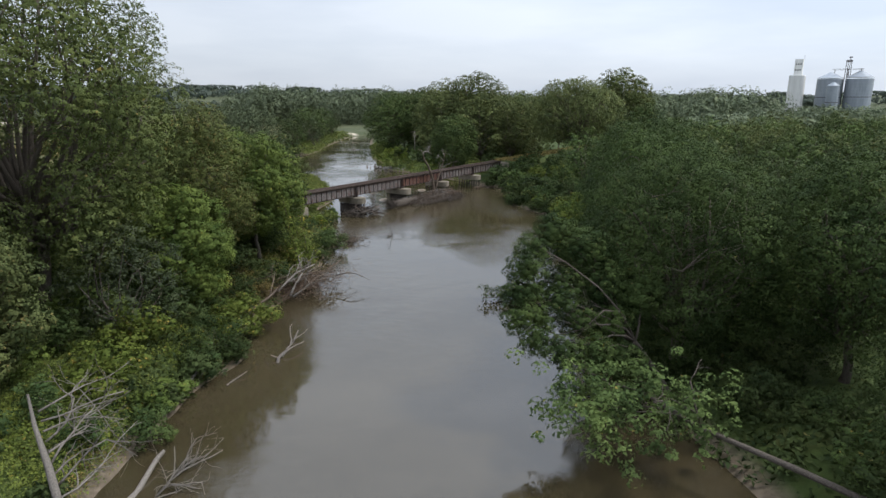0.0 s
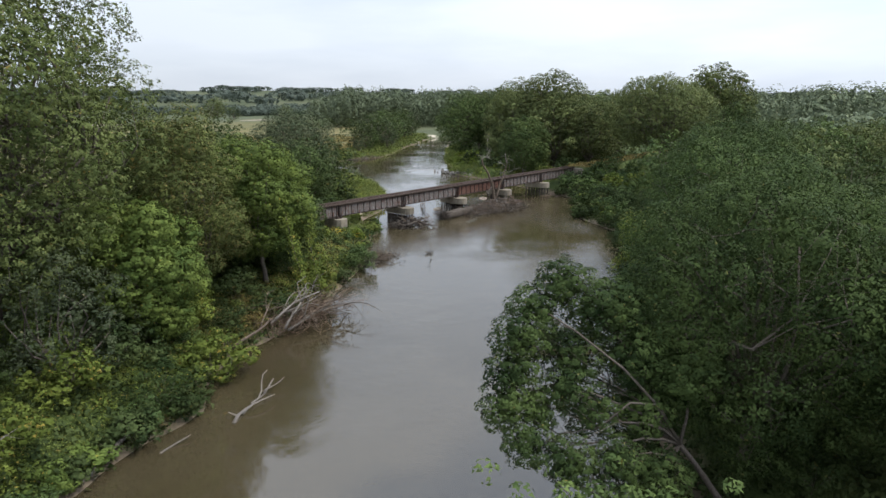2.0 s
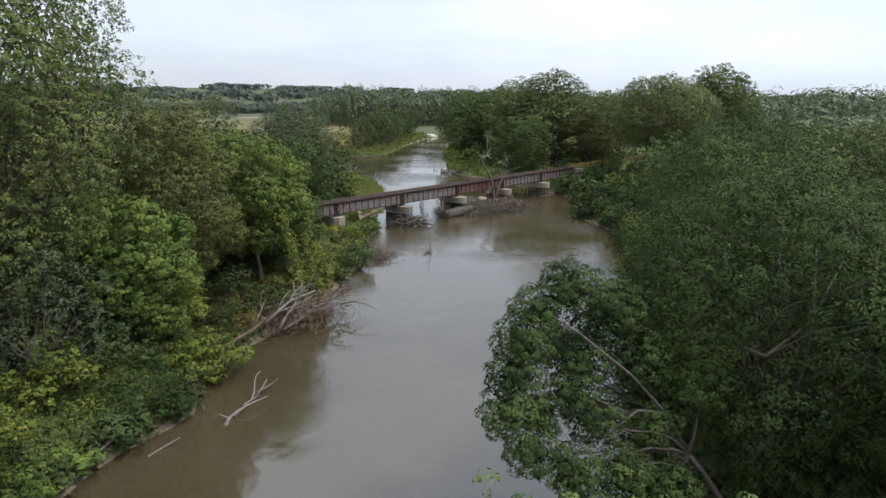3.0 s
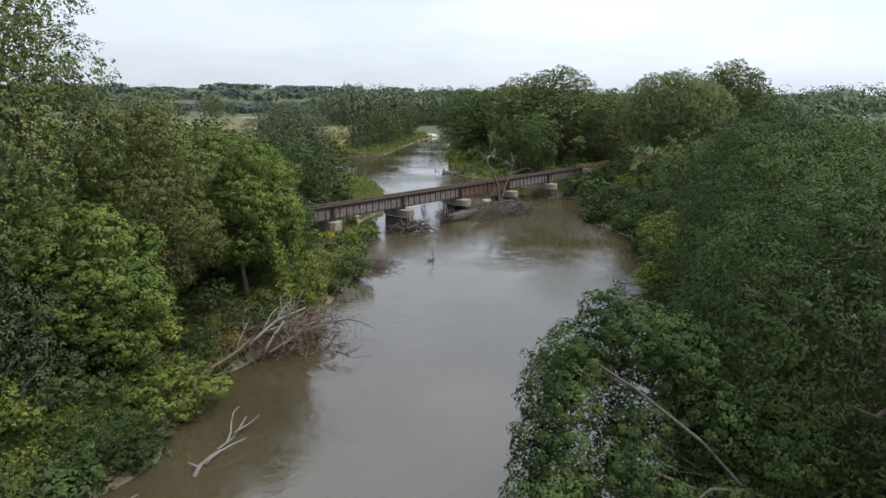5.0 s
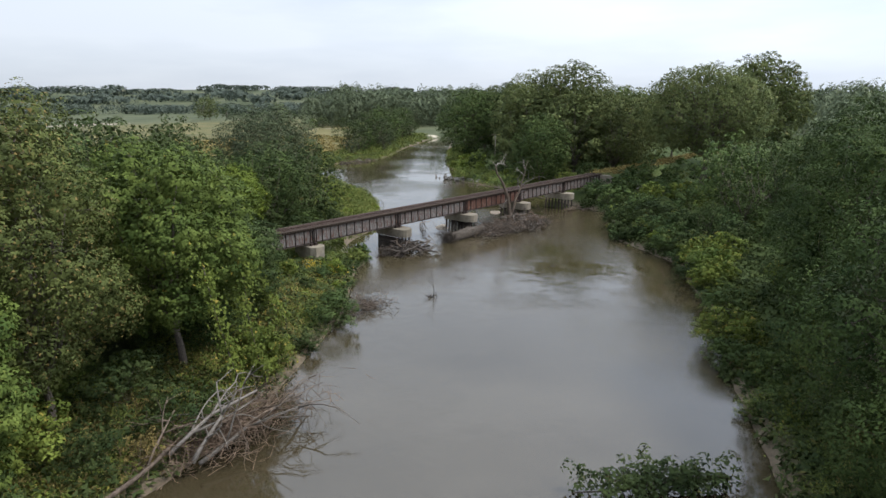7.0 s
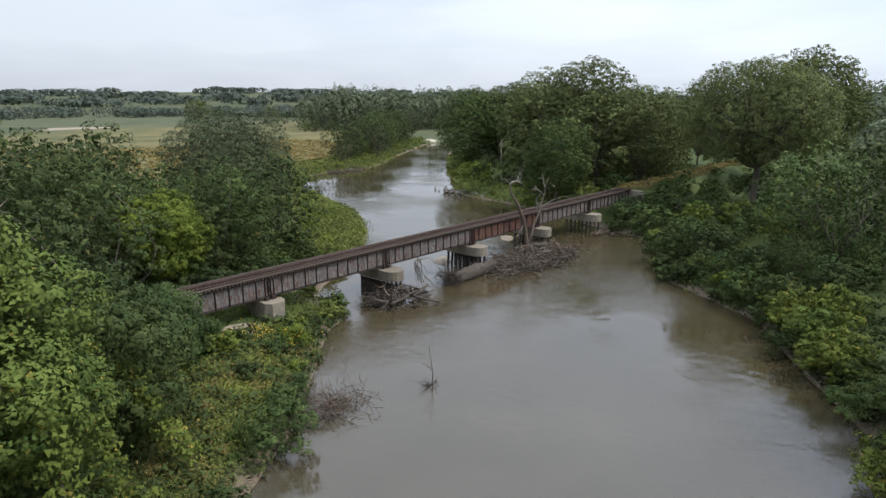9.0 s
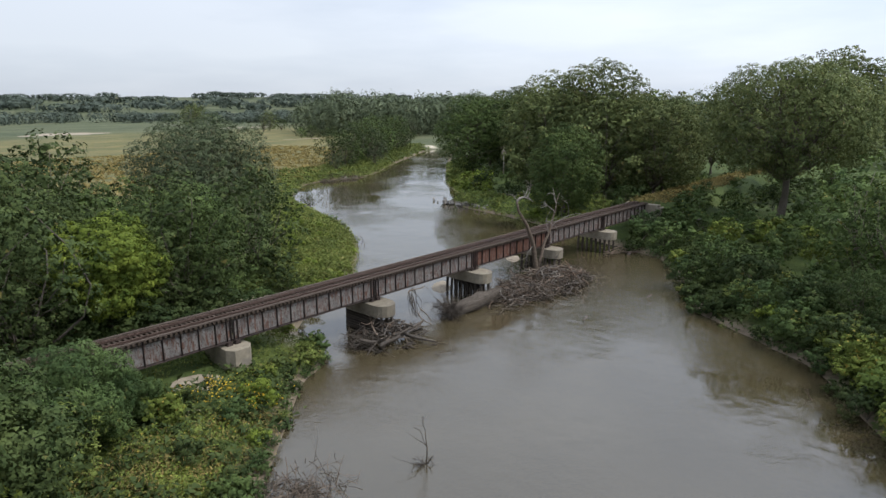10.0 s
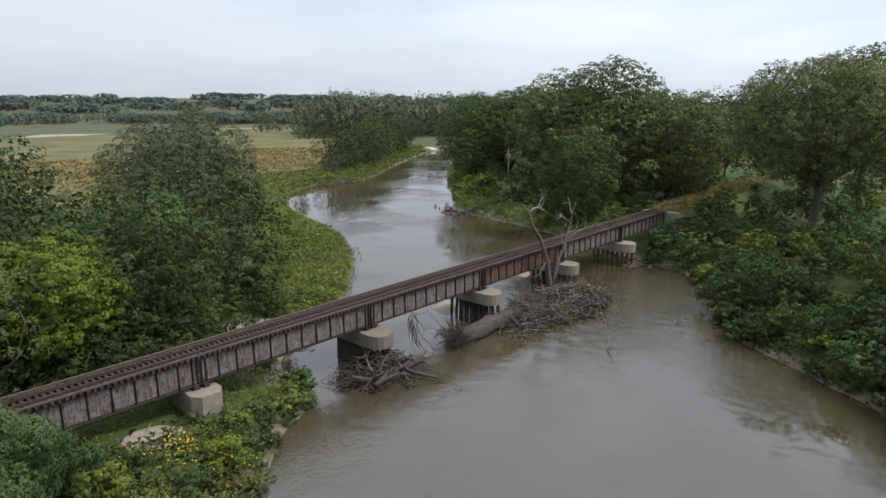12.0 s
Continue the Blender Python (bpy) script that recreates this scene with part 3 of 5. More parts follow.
def build_ground():
    xs, ys = axis_steps(-110, 250, 1.6, 4300), axis_steps(-125, 215, 1.6, 4300)
    X, Y = np.meshgrid(xs, ys, indexing="ij")
    Z = height(X, Y)
    nx, ny = X.shape
    idx = np.arange(nx * ny).reshape(nx, ny)
    quads = np.stack([idx[:-1, :-1], idx[1:, :-1], idx[1:, 1:], idx[:-1, 1:]], -1).reshape(-1, 4)
    me = bpy.data.meshes.new("ground")
    me.vertices.add(nx * ny)
    me.vertices.foreach_set("co", np.stack([X, Y, Z], -1).astype(np.float32).ravel())
    me.loops.add(quads.size)
    me.loops.foreach_set("vertex_index", quads.astype(np.int32).ravel())
    me.polygons.add(len(quads))
    me.polygons.foreach_set("loop_start", np.arange(0, quads.size, 4, dtype=np.int32))
    me.polygons.foreach_set("loop_total", np.full(len(quads), 4, dtype=np.int32))
    me.update(calc_edges=True)
    me.shade_smooth()
    px, py = X.ravel(), Y.ravel()
    d = shore(px, py)
    sand = np.zeros(px.shape)
    for cx, cy, rx, ry in ((66, 93, 2.2, 9), (8, 3, 2.5, 4), (243, 204, 5, 1.6)):
        sand = np.maximum(sand, np.exp(-(((px - cx) / rx) ** 2 + ((py - cy) / ry) ** 2) ** 2) * 1.2)
    sand = np.clip(sand * (0.9 + 0.3 * waves(px, py, 3, 11)), 0, 1)
    north = (py - 0.75 * px)
    meadow = smooth_step(north, 40, 75) * (1 - smooth_step(py - 0.25 * px, 470, 510)) * smooth_step(py, 75, 100)
    field = smooth_step(np.hypot(px, py), 280, 330)
    for nm, val in (("sand", sand), ("meadow", meadow * (d > 2)), ("field", field)):
        at = me.attributes.new(nm, "FLOAT", "POINT")
        at.data.foreach_set("value", np.clip(val, 0, 1).astype(np.float32))
    me.materials.append(M_GROUND)
    return alone("ground", me, M_GROUND, "weedy river plain with muddy banks and fields", "ground", kind="structure")


build_ground()
g = Geo()
g.add([(-4400, -4400, 0), (4400, -4400, 0), (4400, 4400, 0), (-4400, 4400, 0)], [(0, 1, 2, 3)])
alone("water", g, M_WATER, "muddy brown river water with pale sky reflection", "river", kind="structure")


# ---- railway bridge ----
JOINTS = [-36.7, -18.95, -1.2, 16.5, 34.35, 52.2, 69.9, 87.0]
GIRDER_LOW, GIRDER_TOP, TIE_TOP = 4.02, 6.2, 6.44


def girder_parts(length):
    """Web, flange plates and the angles along them, from x = 0 to length, on y = 0."""
    depth = GIRDER_TOP - GIRDER_LOW
    web = Geo()
    web.box(0, length, -0.012, 0.012, 0.05, depth - 0.05)
    rest = []
    for nm, z0, z1 in (("bottom_flange", 0, 0.05), ("top_flange", depth - 0.05, depth)):
        q = Geo()
        q.box(0, length, -0.2, 0.2, z0, z1)
        rest.append((nm, q.mesh(nm, M_STIFF)))
    for s in (-1, 1):
        for z0, z1 in ((0.05, 0.17), (depth - 0.2, depth - 0.05)):
            q = Geo()
            q.box(0, length, min(s * 0.012, s * 0.035), max(s * 0.012, s * 0.035), z0, z1)
            rest.append(("flange_angle", q.mesh("flange_angle", M_STIFF)))
    return web, rest


def stiffener_geo(depth):
    s = Geo()
    s.box(-0.02, 0.02, -0.17, -0.012, 0.06, depth - 0.06)
    s.box(-0.07, 0.07, -0.04, -0.013, 0.06, depth - 0.06)
    s.box(-0.02, 0.02, 0.012, 0.17, 0.06, depth - 0.06)
    return s


bridge = thing("railway_bridge", (0, 0, 0), "rusty grey steel plate girder railway bridge across the river", "bridge")
depth = GIRDER_TOP - GIRDER_LOW
stiff_mesh = stiffener_geo(depth).mesh("stiffener", M_STIFF)
for k in range(len(JOINTS) - 1):
    x0, x1 = JOINTS[k] + 0.05, JOINTS[k + 1] - 0.05
    length = x1 - x0
    web, rest = girder_parts(length)
    red = k in (4,)
    web_mesh = web.mesh("girder", M_GIRDER_RED if red else M_GIRDER)
    for y in (-1.1, 1.1):
        gd = part("girder", web_mesh, None, bridge, "rust-red plate girder" if red else "grey plate girder with flaking paint and rust", place=Matrix.Translation((x0, y, GIRDER_LOW)))
        for nm, me in rest:
            part(nm, me, None, gd)
        xs = [0.12, 0.5] + list(np.linspace(0, length, 12)[1:-1]) + [length - 0.5, length - 0.12]
        for x in xs:
            part("stiffener", stiff_mesh, None, gd, place=Matrix.Translation((x, 0, 0)))
    # cross frames between the two girders, and the shoes they stand on
    for x in np.linspace(0.4, length - 0.4, 5):
        cf = Geo()
        for za, zb in ((0.15, depth - 0.15), (depth - 0.15, 0.15)):
            cf.tube([(x0 + x, -1.05, GIRDER_LOW + za), (x0 + x, 1.05, GIRDER_LOW + zb)], 0.05, 4)
        part("cross_frame", cf, M_STIFF, bridge)
    for x in (x0 + 0.35, x1 - 0.35):
        for y in (-1.1, 1.1):
            sh = Geo()
            sh.box(x - 0.28, x + 0.28, y - 0.26, y + 0.26, 3.66, 3.78)
            sh.box(x - 0.18, x + 0.18, y - 0.2, y + 0.2, 3.78, GIRDER_LOW)
            part("bearing_shoe", sh, M_STIFF, bridge)

START, END = JOINTS[0], JOINTS[-1] + 0.4
rng = np.random.default_rng(21)
# guard timbers near the tie ends, running rails with head, web and foot, inner guard rails
for y in (-1.38, 1.38):
    gt = Geo()
    gt.box(START, END, y - 0.1, y + 0.1, TIE_TOP + 0.002, TIE_TOP + 0.16, bev=0.02)
    part("guard_timber", gt, M_GUARD, bridge, "weathered grey guard timber")
for y, s in ((-0.755, 1.0), (0.755, 1.0), (-0.48, 0.85), (0.48, 0.85)):
    rl = Geo()
    h = 0.17 * s
    rl.box(START, END, y - 0.075, y + 0.075, TIE_TOP + 0.004, TIE_TOP + 0.022)
    rl.box(START, END, y - 0.01, y + 0.01, TIE_TOP + 0.022, TIE_TOP + h - 0.04)
    rl.box(START, END, y - 0.038, y + 0.038, TIE_TOP + h - 0.04, TIE_TOP + h, bev=0.012)
    part("rail", rl, M_RAIL, bridge, "brown rusted steel rail")

# abutment beyond the last span
ab = thing("bridge_abutment", (87.4, 0, 0), "pale concrete bridge abutment with wing wall", "abutment")
q = Geo()
q.box(-0.9, 1.6, -3.4, 3.4, -0.5, 3.66, bev=0.08)
q.box(0.35, 1.6, -3.4, 3.4, 3.67, 6.1, bev=0.06)
part("back_wall", q, M_CONCRETE, ab)
q = Geo()
q.box(0.45, 5.2, -3.75, -3.41, -0.5, 5.6, bev=0.05)
part("wing_wall", q, M_CONCRETE, ab)


def stadium(hx, y0, y1, n=9, nose=1.0):
    ring = [(hx * math.cos(a), y1 + nose * hx * math.sin(a)) for a in np.linspace(0, math.pi, n)]
    ring += [(hx * math.cos(a), y0 + nose * hx * math.sin(a)) for a in np.linspace(math.pi, 2 * math.pi, n)]
    return ring


def pile_pier(x, ground_z, boards):
    p = thing("bridge_pier", (x, 0, 0), "round-nosed concrete pier cap on dark timber piles in the water", "pier", "piers under the bridge")
    cap = Geo()
    cap.prism(stadium(1.4, -2.45, 2.45), 2.32, 3.66, 0.05)
    part("cap", cap, M_CONCRETE, p, "stained grey concrete cap", smooth=False)
    r = np.random.default_rng(int(x * 10) + 500)
    for row in (-0.75, 0.75):
        for y in np.linspace(-3.0, 3.0, 8):
            pl = Geo()
            dx, dy = r.uniform(-0.1, 0.1, 2)
            pl.tube([(row * 1.25 + dx, y * 1.04 + dy, ground_z), (row, y, 2.33)], (0.2, 0.18), 8, 0.03, r)
            part("post", pl, M_PILE, p, smooth=True)
    if boards:
        for z in np.arange(-0.3, 1.9, 0.3):
            b = Geo()
            b.box(-1.02, -0.95, -3.1, 2.9, z, z + 0.27, bev=0.01)
            part("sheeting_board", b, M_PILE, p)
    return p


pile_pier(16.5, -2.5, True)
pile_pier(34.35, -2.5, False)
pile_pier(52.2, -2.5, False)
pile_pier(69.9, -2.5, False)
for x in (-1.2, -18.95, -36.7):
    p = thing("bridge_pier", (x, 0, 0), "pale chamfered solid concrete pier standing on the weedy bank", "pier", "piers under the bridge")
    sh = Geo()
    ring = [(-1.3, -2.0), (-0.75, -2.75), (0.75, -2.75), (1.3, -2.0), (1.3, 2.0), (0.75, 2.75), (-0.75, 2.75), (-1.3, 2.0)]
    sh.prism(ring, ground_at(x, 0) - 1.2, 3.66, 0.06)
    part("shaft", sh, M_CONCRETE, p)


# ---- trees ----
def on_ground(x, y, sink=0.0):
    return (x, y, ground_at(x, y) - sink)


# left bank, near
make_tree("cottonwood_tree", on_ground(-64, -29), 39, 16, 1, M_COTTON, "very tall spreading cottonwood with airy grey-green crown", 56000, 0.40, 0.7, 60, 0.16, 0.65, 0.95, limb_show=3, spread=0.30, grain=0.6)
make_tree("cottonwood_tree", on_ground(-86, -42), 34, 11, 2, M_COTTON, "tall cottonwood with airy green crown on the bank", 16000, 0.44, 0.75, 22, 0.18, 0.55, 1.2, limb_show=3, spread=0.4)
make_tree("elm_tree", on_ground(-45.5, -30.5), 24, 6.8, 3, M_ELM, "olive-brown thinning elm beside the cottonwood", 22000, 0.36, 0.6, 18, 0.06, 0.3, 0.95, limb_show=5, spread=0.44)
make_tree("maple_tree", on_ground(-34, -27), 19.6, 6.8, 4, M_BRIGHT, "bright green full maple on the river bank", 17000, 0.42, 0.7, 18, 0.14, 0.3, 1.0, spread=0.44)
make_tree("boxelder_tree", on_ground(-53.5, -36.5), 15.2, 5.6, 5, M_BRIGHT, "fresh green boxelder with rounded leaf tufts", 15000, 0.42, 0.7, 20, 0.04, 0.22, 0.95, spread=0.42)
make_tree("boxelder_tree", on_ground(-76, -43), 15, 5.4, 6, M_OLIVE, "yellowing boxelder on the river bank", 13000, 0.42, 0.7, 17, 0.04, 0.22, 1.0, spread=0.44)
make_tree("maple_tree", on_ground(-25.5, -19), 13, 5.4, 9, M_DARK, "dark green maple draped with vines", 11000, 0.40, 0.7, 14, 0.03, 0.25, 0.95)
make_tree("willow_shrub", on_ground(-23, -12.5), 9.4, 4.4, 10, M_SALLOW, "feathery green willow shrub by the bridge", 13000, 0.40, 0.3, 26, 0.02, 0.12, 0.6, category="shrub", tall=1.9, spread=0.3)
make_tree("willow_shrub", on_ground(-17, -9), 8.2, 3.8, 11, M_SALLOW, "feathery green willow shrub by the bridge", 11000, 0.40, 0.3, 22, 0.02, 0.12, 0.55, category="shrub", tall=1.9, spread=0.3)
make_tree("willow_shrub", on_ground(-13, -6.5), 4.2, 2.6, 111, M_SALLOW, "low feathery willow shrub under the girders", 5000, 0.36, 0.3, 14, 0.02, 0.07, 0.45, category="shrub", tall=1.8, spread=0.34)
# left bank, past the bridge
make_tree("maple_tree", on_ground(-7.5, 10.5), 13.2, 5.4, 12, M_YELLOW, "yellow-green maple beside the railway", 11000, 0.42, 0.7, 9, 0.2, 0.22, 0.85, spread=0.5)
make_tree("maple_tree", on_ground(-15, 19), 18.5, 7.4, 13, M_DARK, "dark green maple beside the railway", 12000, 0.45, 0.7, 16, 0.04, 0.3, 1.1, spread=0.46)
make_tree("maple_tree", on_ground(5, 21), 13.5, 6.8, 14, M_MAPLE, "green maple behind the bridge", 12000, 0.42, 0.7, 15, 0.03, 0.25, 1.0)
make_tree("oak_tree", on_ground(20, 44), 23.0, 10.5, 15, M_GREY, "dark grey-green oak with ragged crown", 27000, 0.42, 0.7, 26, 0.05, 0.4, 1.15, limb_show=3, spread=0.42)
# right bank, near
make_tree("willow_tree", on_ground(-33, -87), 20.5, 10.0, 30, M_WILLOW, "large dark green willow on the river bank", 36000, 0.36, 0.45, 34, 0.04, 0.4, 1.25, droop=0.15, limb_show=3, spread=0.36)
make_tree("willow_tree", on_ground(-17, -80), 20.5, 9.6, 31, M_WILLOW, "large dark green willow on the river bank", 28000, 0.38, 0.45, 30, 0.04, 0.38, 1.25, droop=0.15, limb_show=2, spread=0.38)
LEANING_BOUGHS = [(-10.6, 10.6, 8.6, 1.5), (-9.2, 9.6, 8.4, 1.4), (-5.3, 10.4, 14.6, 1.7), (-7.0, 11.2, 13.4, 1.6), (-4.4, 8.6, 13.4, 1.7), (-8.6, 11.2, 12.0, 1.5), (-9.5, 11.0, 10.2, 1.5),
                  (-10.8, 9.0, 7.0, 1.3), (-9.6, 7.0, 6.0, 1.4), (-3.0, 8.2, 12.9, 1.9), (-3.6, 6.6, 10.6, 1.9), (-6.2, 9.0, 10.4, 1.6), (-6.5, 7.5, 7.9, 1.6), (-4.0, 5.5, 7.5, 1.8),
                  (-7.2, 5.2, 5.6, 1.5), (-2.0, 4.0, 9.6, 2.0), (-5.5, 3.5, 4.6, 1.6), (-8.2, 8.3, 9.6, 1.2)]
make_tree("willow_tree", on_ground(-39, -89), 17.2, 6.6, 32, M_WILLOW, "willow leaning far out over the water", 25000, 0.32, 0.5, 34, 0.2, 0.2, 0.7, lean=(-6.5, 7.5), limb_show=6, core=1.9, boughs=LEANING_BOUGHS)
make_tree("willow_tree", on_ground(-32, -101), 20, 8, 33, M_WILLOW, "grey-green willow with several bare stems", 20000, 0.44, 0.45, 26, 0.12, 0.35, 1.1, droop=0.15, limb_show=4, spread=0.40)
make_tree("willow_tree", on_ground(-18, -99), 19.5, 8, 36, M_WILLOW, "grey-green willow in the bank wood", 16000, 0.44, 0.45, 24, 0.05, 0.35, 1.1, droop=0.15, limb_show=2, spread=0.40)
make_tree("willow_tree", on_ground(3, -73), 21.5, 9.2, 34, M_WILLOW, "tall dark green willow in the bank wood", 26000, 0.42, 0.45, 22, 0.04, 0.38, 1.4, droop=0.15, limb_show=2, spread=0.42)
make_tree("willow_tree", on_ground(21, -67), 22.5, 9.0, 35, M_WILLOW, "tall dark green willow in the bank wood", 22000, 0.44, 0.45, 22, 0.04, 0.38, 1.4, droop=0.15, limb_show=2, spread=0.42)
# right bank, round the abutment and the bend
make_tree("willow_tree", on_ground(100, -22), 30.5, 15.5, 37, M_OLIVE, "broad olive green willow beside the railway", 28000, 0.6, 0.55, 52, 0.26, 0.7, 1.2, droop=0.35, limb_show=3, spread=0.4, grain=0.64)
make_tree("cottonwood_tree", on_ground(142, -22), 35, 13, 38, M_COTTON, "tall cottonwood with thin bare-topped crown", 15000, 0.66, 0.8, 24, 0.2, 0.6, 1.3, limb_show=5, spread=0.36, grain=0.64)
make_tree("cottonwood_tree", on_ground(114, 9), 25, 11, 39, M_OLIVE, "tall olive green cottonwood behind the abutment", 15000, 0.55, 0.7, 20, 0.03, 0.5, 1.4, spread=0.44, grain=0.64)
make_tree("maple_tree", on_ground(88.5, 18), 18.5, 7.8, 40, M_MAPLE, "dark green maple over the railway bridge", 12000, 0.48, 0.7, 16, 0.02, 0.3, 1.1)
make_tree("cottonwood_tree", on_ground(117, 26), 33, 13.5, 41, M_OLIVE, "tall olive green cottonwood", 19000, 0.68, 0.75, 34, 0.05, 0.5, 1.5, spread=0.44, grain=0.64)
make_tree("cottonwood_tree", on_ground(113, 38), 30.5, 11, 45, M_OLIVE, "tall olive green cottonwood near the river", 17000, 0.62, 0.75, 28, 0.0, 0.5, 1.5, grain=0.64)
make_tree("maple_tree", on_ground(149, 74), 28.5, 12, 42, M_DARK, "dark maple over the river's bend", 20000, 0.56, 0.75, 28, 0.02, 0.4, 1.5, grain=0.64)
make_tree("cottonwood_tree", on_ground(163, 80), 28.5, 13, 43, M_OLIVE, "olive brown cottonwood at the river's bend", 12000, 0.65, 0.75, 18, 0.02, 0.5, 1.5, grain=0.64)
make_tree("maple_tree", on_ground(137, 84), 26.5, 12, 44, M_MAPLE, "green maple standing at the water's edge", 13000, 0.6, 0.75, 18, 0.01, 0.4, 1.5, grain=0.64)


# ---- woods built from a few grown trees, turned and scaled ----
GROWN = {}
SPECIES = {
    "maple": ("maple_tree", M_MAPLE, "green maple in the riverside wood", 0.5, 0.7, 0.0),
    "bright": ("maple_tree", M_BRIGHT, "light green maple in the riverside wood", 0.5, 0.7, 0.0),
    "dark": ("hackberry_tree", M_DARK, "dark green hackberry in the riverside wood", 0.5, 0.65, 0.0),
    "willow": ("willow_tree", M_WILLOW, "green willow in the riverside wood", 0.5, 0.38, 0.3),
    "olive": ("cottonwood_tree", M_OLIVE, "olive green cottonwood in the riverside wood", 0.52, 0.7, 0.0),
    "grey": ("willow_tree", M_GREY, "grey-green willow in the riverside wood", 0.5, 0.4, 0.3),
}
wood_rng = np.random.default_rng(77)


def from_walk(x, y):
    """Metres from the line above which the camera flies."""
    return float(seg_distance(np.array([x]), np.array([y]), [(-93, -100), (-75, -97), (-60, -82), (-22, -46)], False)[0])


def plant(kind, x, y, H, wide=1.0):
    """Stands a tree of that kind, grown once in two shapes and then copied."""
    name, mat, label, leaf, aspect, droop = SPECIES[kind]
    v = int(wood_rng.integers(0, 2))
    loc = on_ground(x, y, 0.1)
    turn = wood_rng.uniform(0, 360)
    far = from_walk(x, y) > 72
    key = (kind, v, far)
    if key not in GROWN:
        GROWN[key] = make_tree(name, loc, 17.0, 7.0, 200 + 10 * list(SPECIES).index(kind) + v, mat, label, 1250 if far else 1900, leaf * (1.45 if far else 1.25), aspect,
                               16, 0.0, 0.28, 1.4 if far else 1.2, droop, limb_show=0, group="riverside wood", spread=0.40, fine=not far, grain=0.62 if far else 0.52)
    s = H / 17.0
    copy_thing(GROWN[key], pose(*loc, 0, 0, turn) @ Matrix.Diagonal((s * wide, s * wide, s, 1)))


TAKEN = [(-64, -30), (-86, -42), (-45.5, -30.5), (-34, -27), (-53.5, -36.5), (-76, -43), (-25.5, -19), (-23, -12.5), (-17, -9), (-7.5, 10.5), (-15, 19), (5, 21), (20, 44), (16, 40), (24, 47),
         (-33, -87), (-17, -80), (3, -73), (21, -67), (-40, -89), (-32, -101), (-18, -99), (100, -22), (92, -22), (108, -24), (142, -22), (114, 8), (89, 19), (121, 27), (127, 60), (157, 73), (136, 86)]


CLEARED = [(98, 42), (130, 65.5)]           # strip kept free of wood trees along the camera's sight line to the pole


def clear_of(x, y, gap):
    return all(math.hypot(x - a, y - b) > gap for a, b in TAKEN)


def grow_wood(x0, x1, y0, y1, keep, gap, heights, kinds, tries, edge=3.0):
    """Fills an area with trees at least gap apart, away from water and track."""
    P = np.c_[wood_rng.uniform(x0, x1, tries), wood_rng.uniform(y0, y1, tries)]
    D = shore(P[:, 0], P[:, 1])
    for (x, y), d in zip(P, D):
        if d < edge or not keep(x, y, d) or not clear_of(x, y, gap):
            continue
        if abs(y) < 5.5 and (x > 80 or x < -15):
            continue
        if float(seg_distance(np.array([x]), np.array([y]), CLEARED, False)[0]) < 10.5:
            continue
        TAKEN.append((x, y))
        plant(kinds[int(wood_rng.integers(0, len(kinds)))], x, y, wood_rng.uniform(*heights), wood_rng.uniform(0.95, 1.2))


# behind the left bank
grow_wood(-100, -20, -60, 5, lambda x, y, d: (19 if x < -38 else 17) < d < 36, 7.8, (13, 19), ["maple", "bright", "bright", "olive"], 700)
# left of the railway past the bridge
grow_wood(-50, 40, 6, 78, lambda x, y, d: d > 11 and 2 < y - 0.7 * x < 33 and x < 22, 7.4, (9.5, 13.5), ["dark", "dark", "maple"], 600)
# behind the right bank
grow_wood(-62, 20, -140, -38, lambda x, y, d: 7 < d < 26, 8.6, (11, 16), ["willow", "willow", "dark", "grey", "maple"], 900)
grow_wood(20, 62, -80, -38, lambda x, y, d: 8 < d < 22, 7.5, (6, 9), ["willow", "dark", "maple"], 300)
grow_wood(20, 190, -110, -34, lambda x, y, d: d > 24 and y < -40 - 0.06 * x, 10.5, (13, 19), ["willow", "olive", "dark", "maple"], 300)
grow_wood(150, 330, -130, -58, lambda x, y, d: True, 12.0, (14, 18), ["dark", "olive", "maple"], 200)
# between the railway and the bend, tall
grow_wood(104, 190, 12, 120, lambda x, y, d: d > 5 and y < 0.86 * x - 30, 11.5, (23, 29), ["olive", "dark", "maple", "olive"], 330, 5)
# the wood over the far bend and the copses on the plain
grow_wood(138, 300, 128, 280, lambda x, y, d: y - 0.86 * x > 12 and y - 0.80 * x < 55, 12.0, (13, 20), ["dark", "maple", "grey"], 330, 4)
for k, x, y, H in (("olive", 300, 622, 27), ("olive", 312, 632, 29), ("dark", 338, 640, 18), ("grey", 296, 470, 19), ("olive", 308, 478, 20), ("dark", 322, 480, 13), ("maple", 240, 330, 9), ("dark", 246, 326, 11), ("grey", 114, 130, 7), ("dark", 124, 137, 14), ("maple", 131, 140, 9), ("dark", 138, 147, 17), ("dark", 150, 153, 16), ("grey", 143, 141, 7), ("dark", 163, 163, 17), ("maple", 176, 170, 14), ("dark", 188, 180, 17), ("dark", 202, 190, 15), ("grey", 158, 154, 8), ("dark", 128, 150, 15), ("dark", 215, 197, 12), ("maple", 60, 128, 5.5), ("grey", 74, 92, 5), ("grey", 70, 86, 4)):
    plant(k, x, y, H, 1.15)
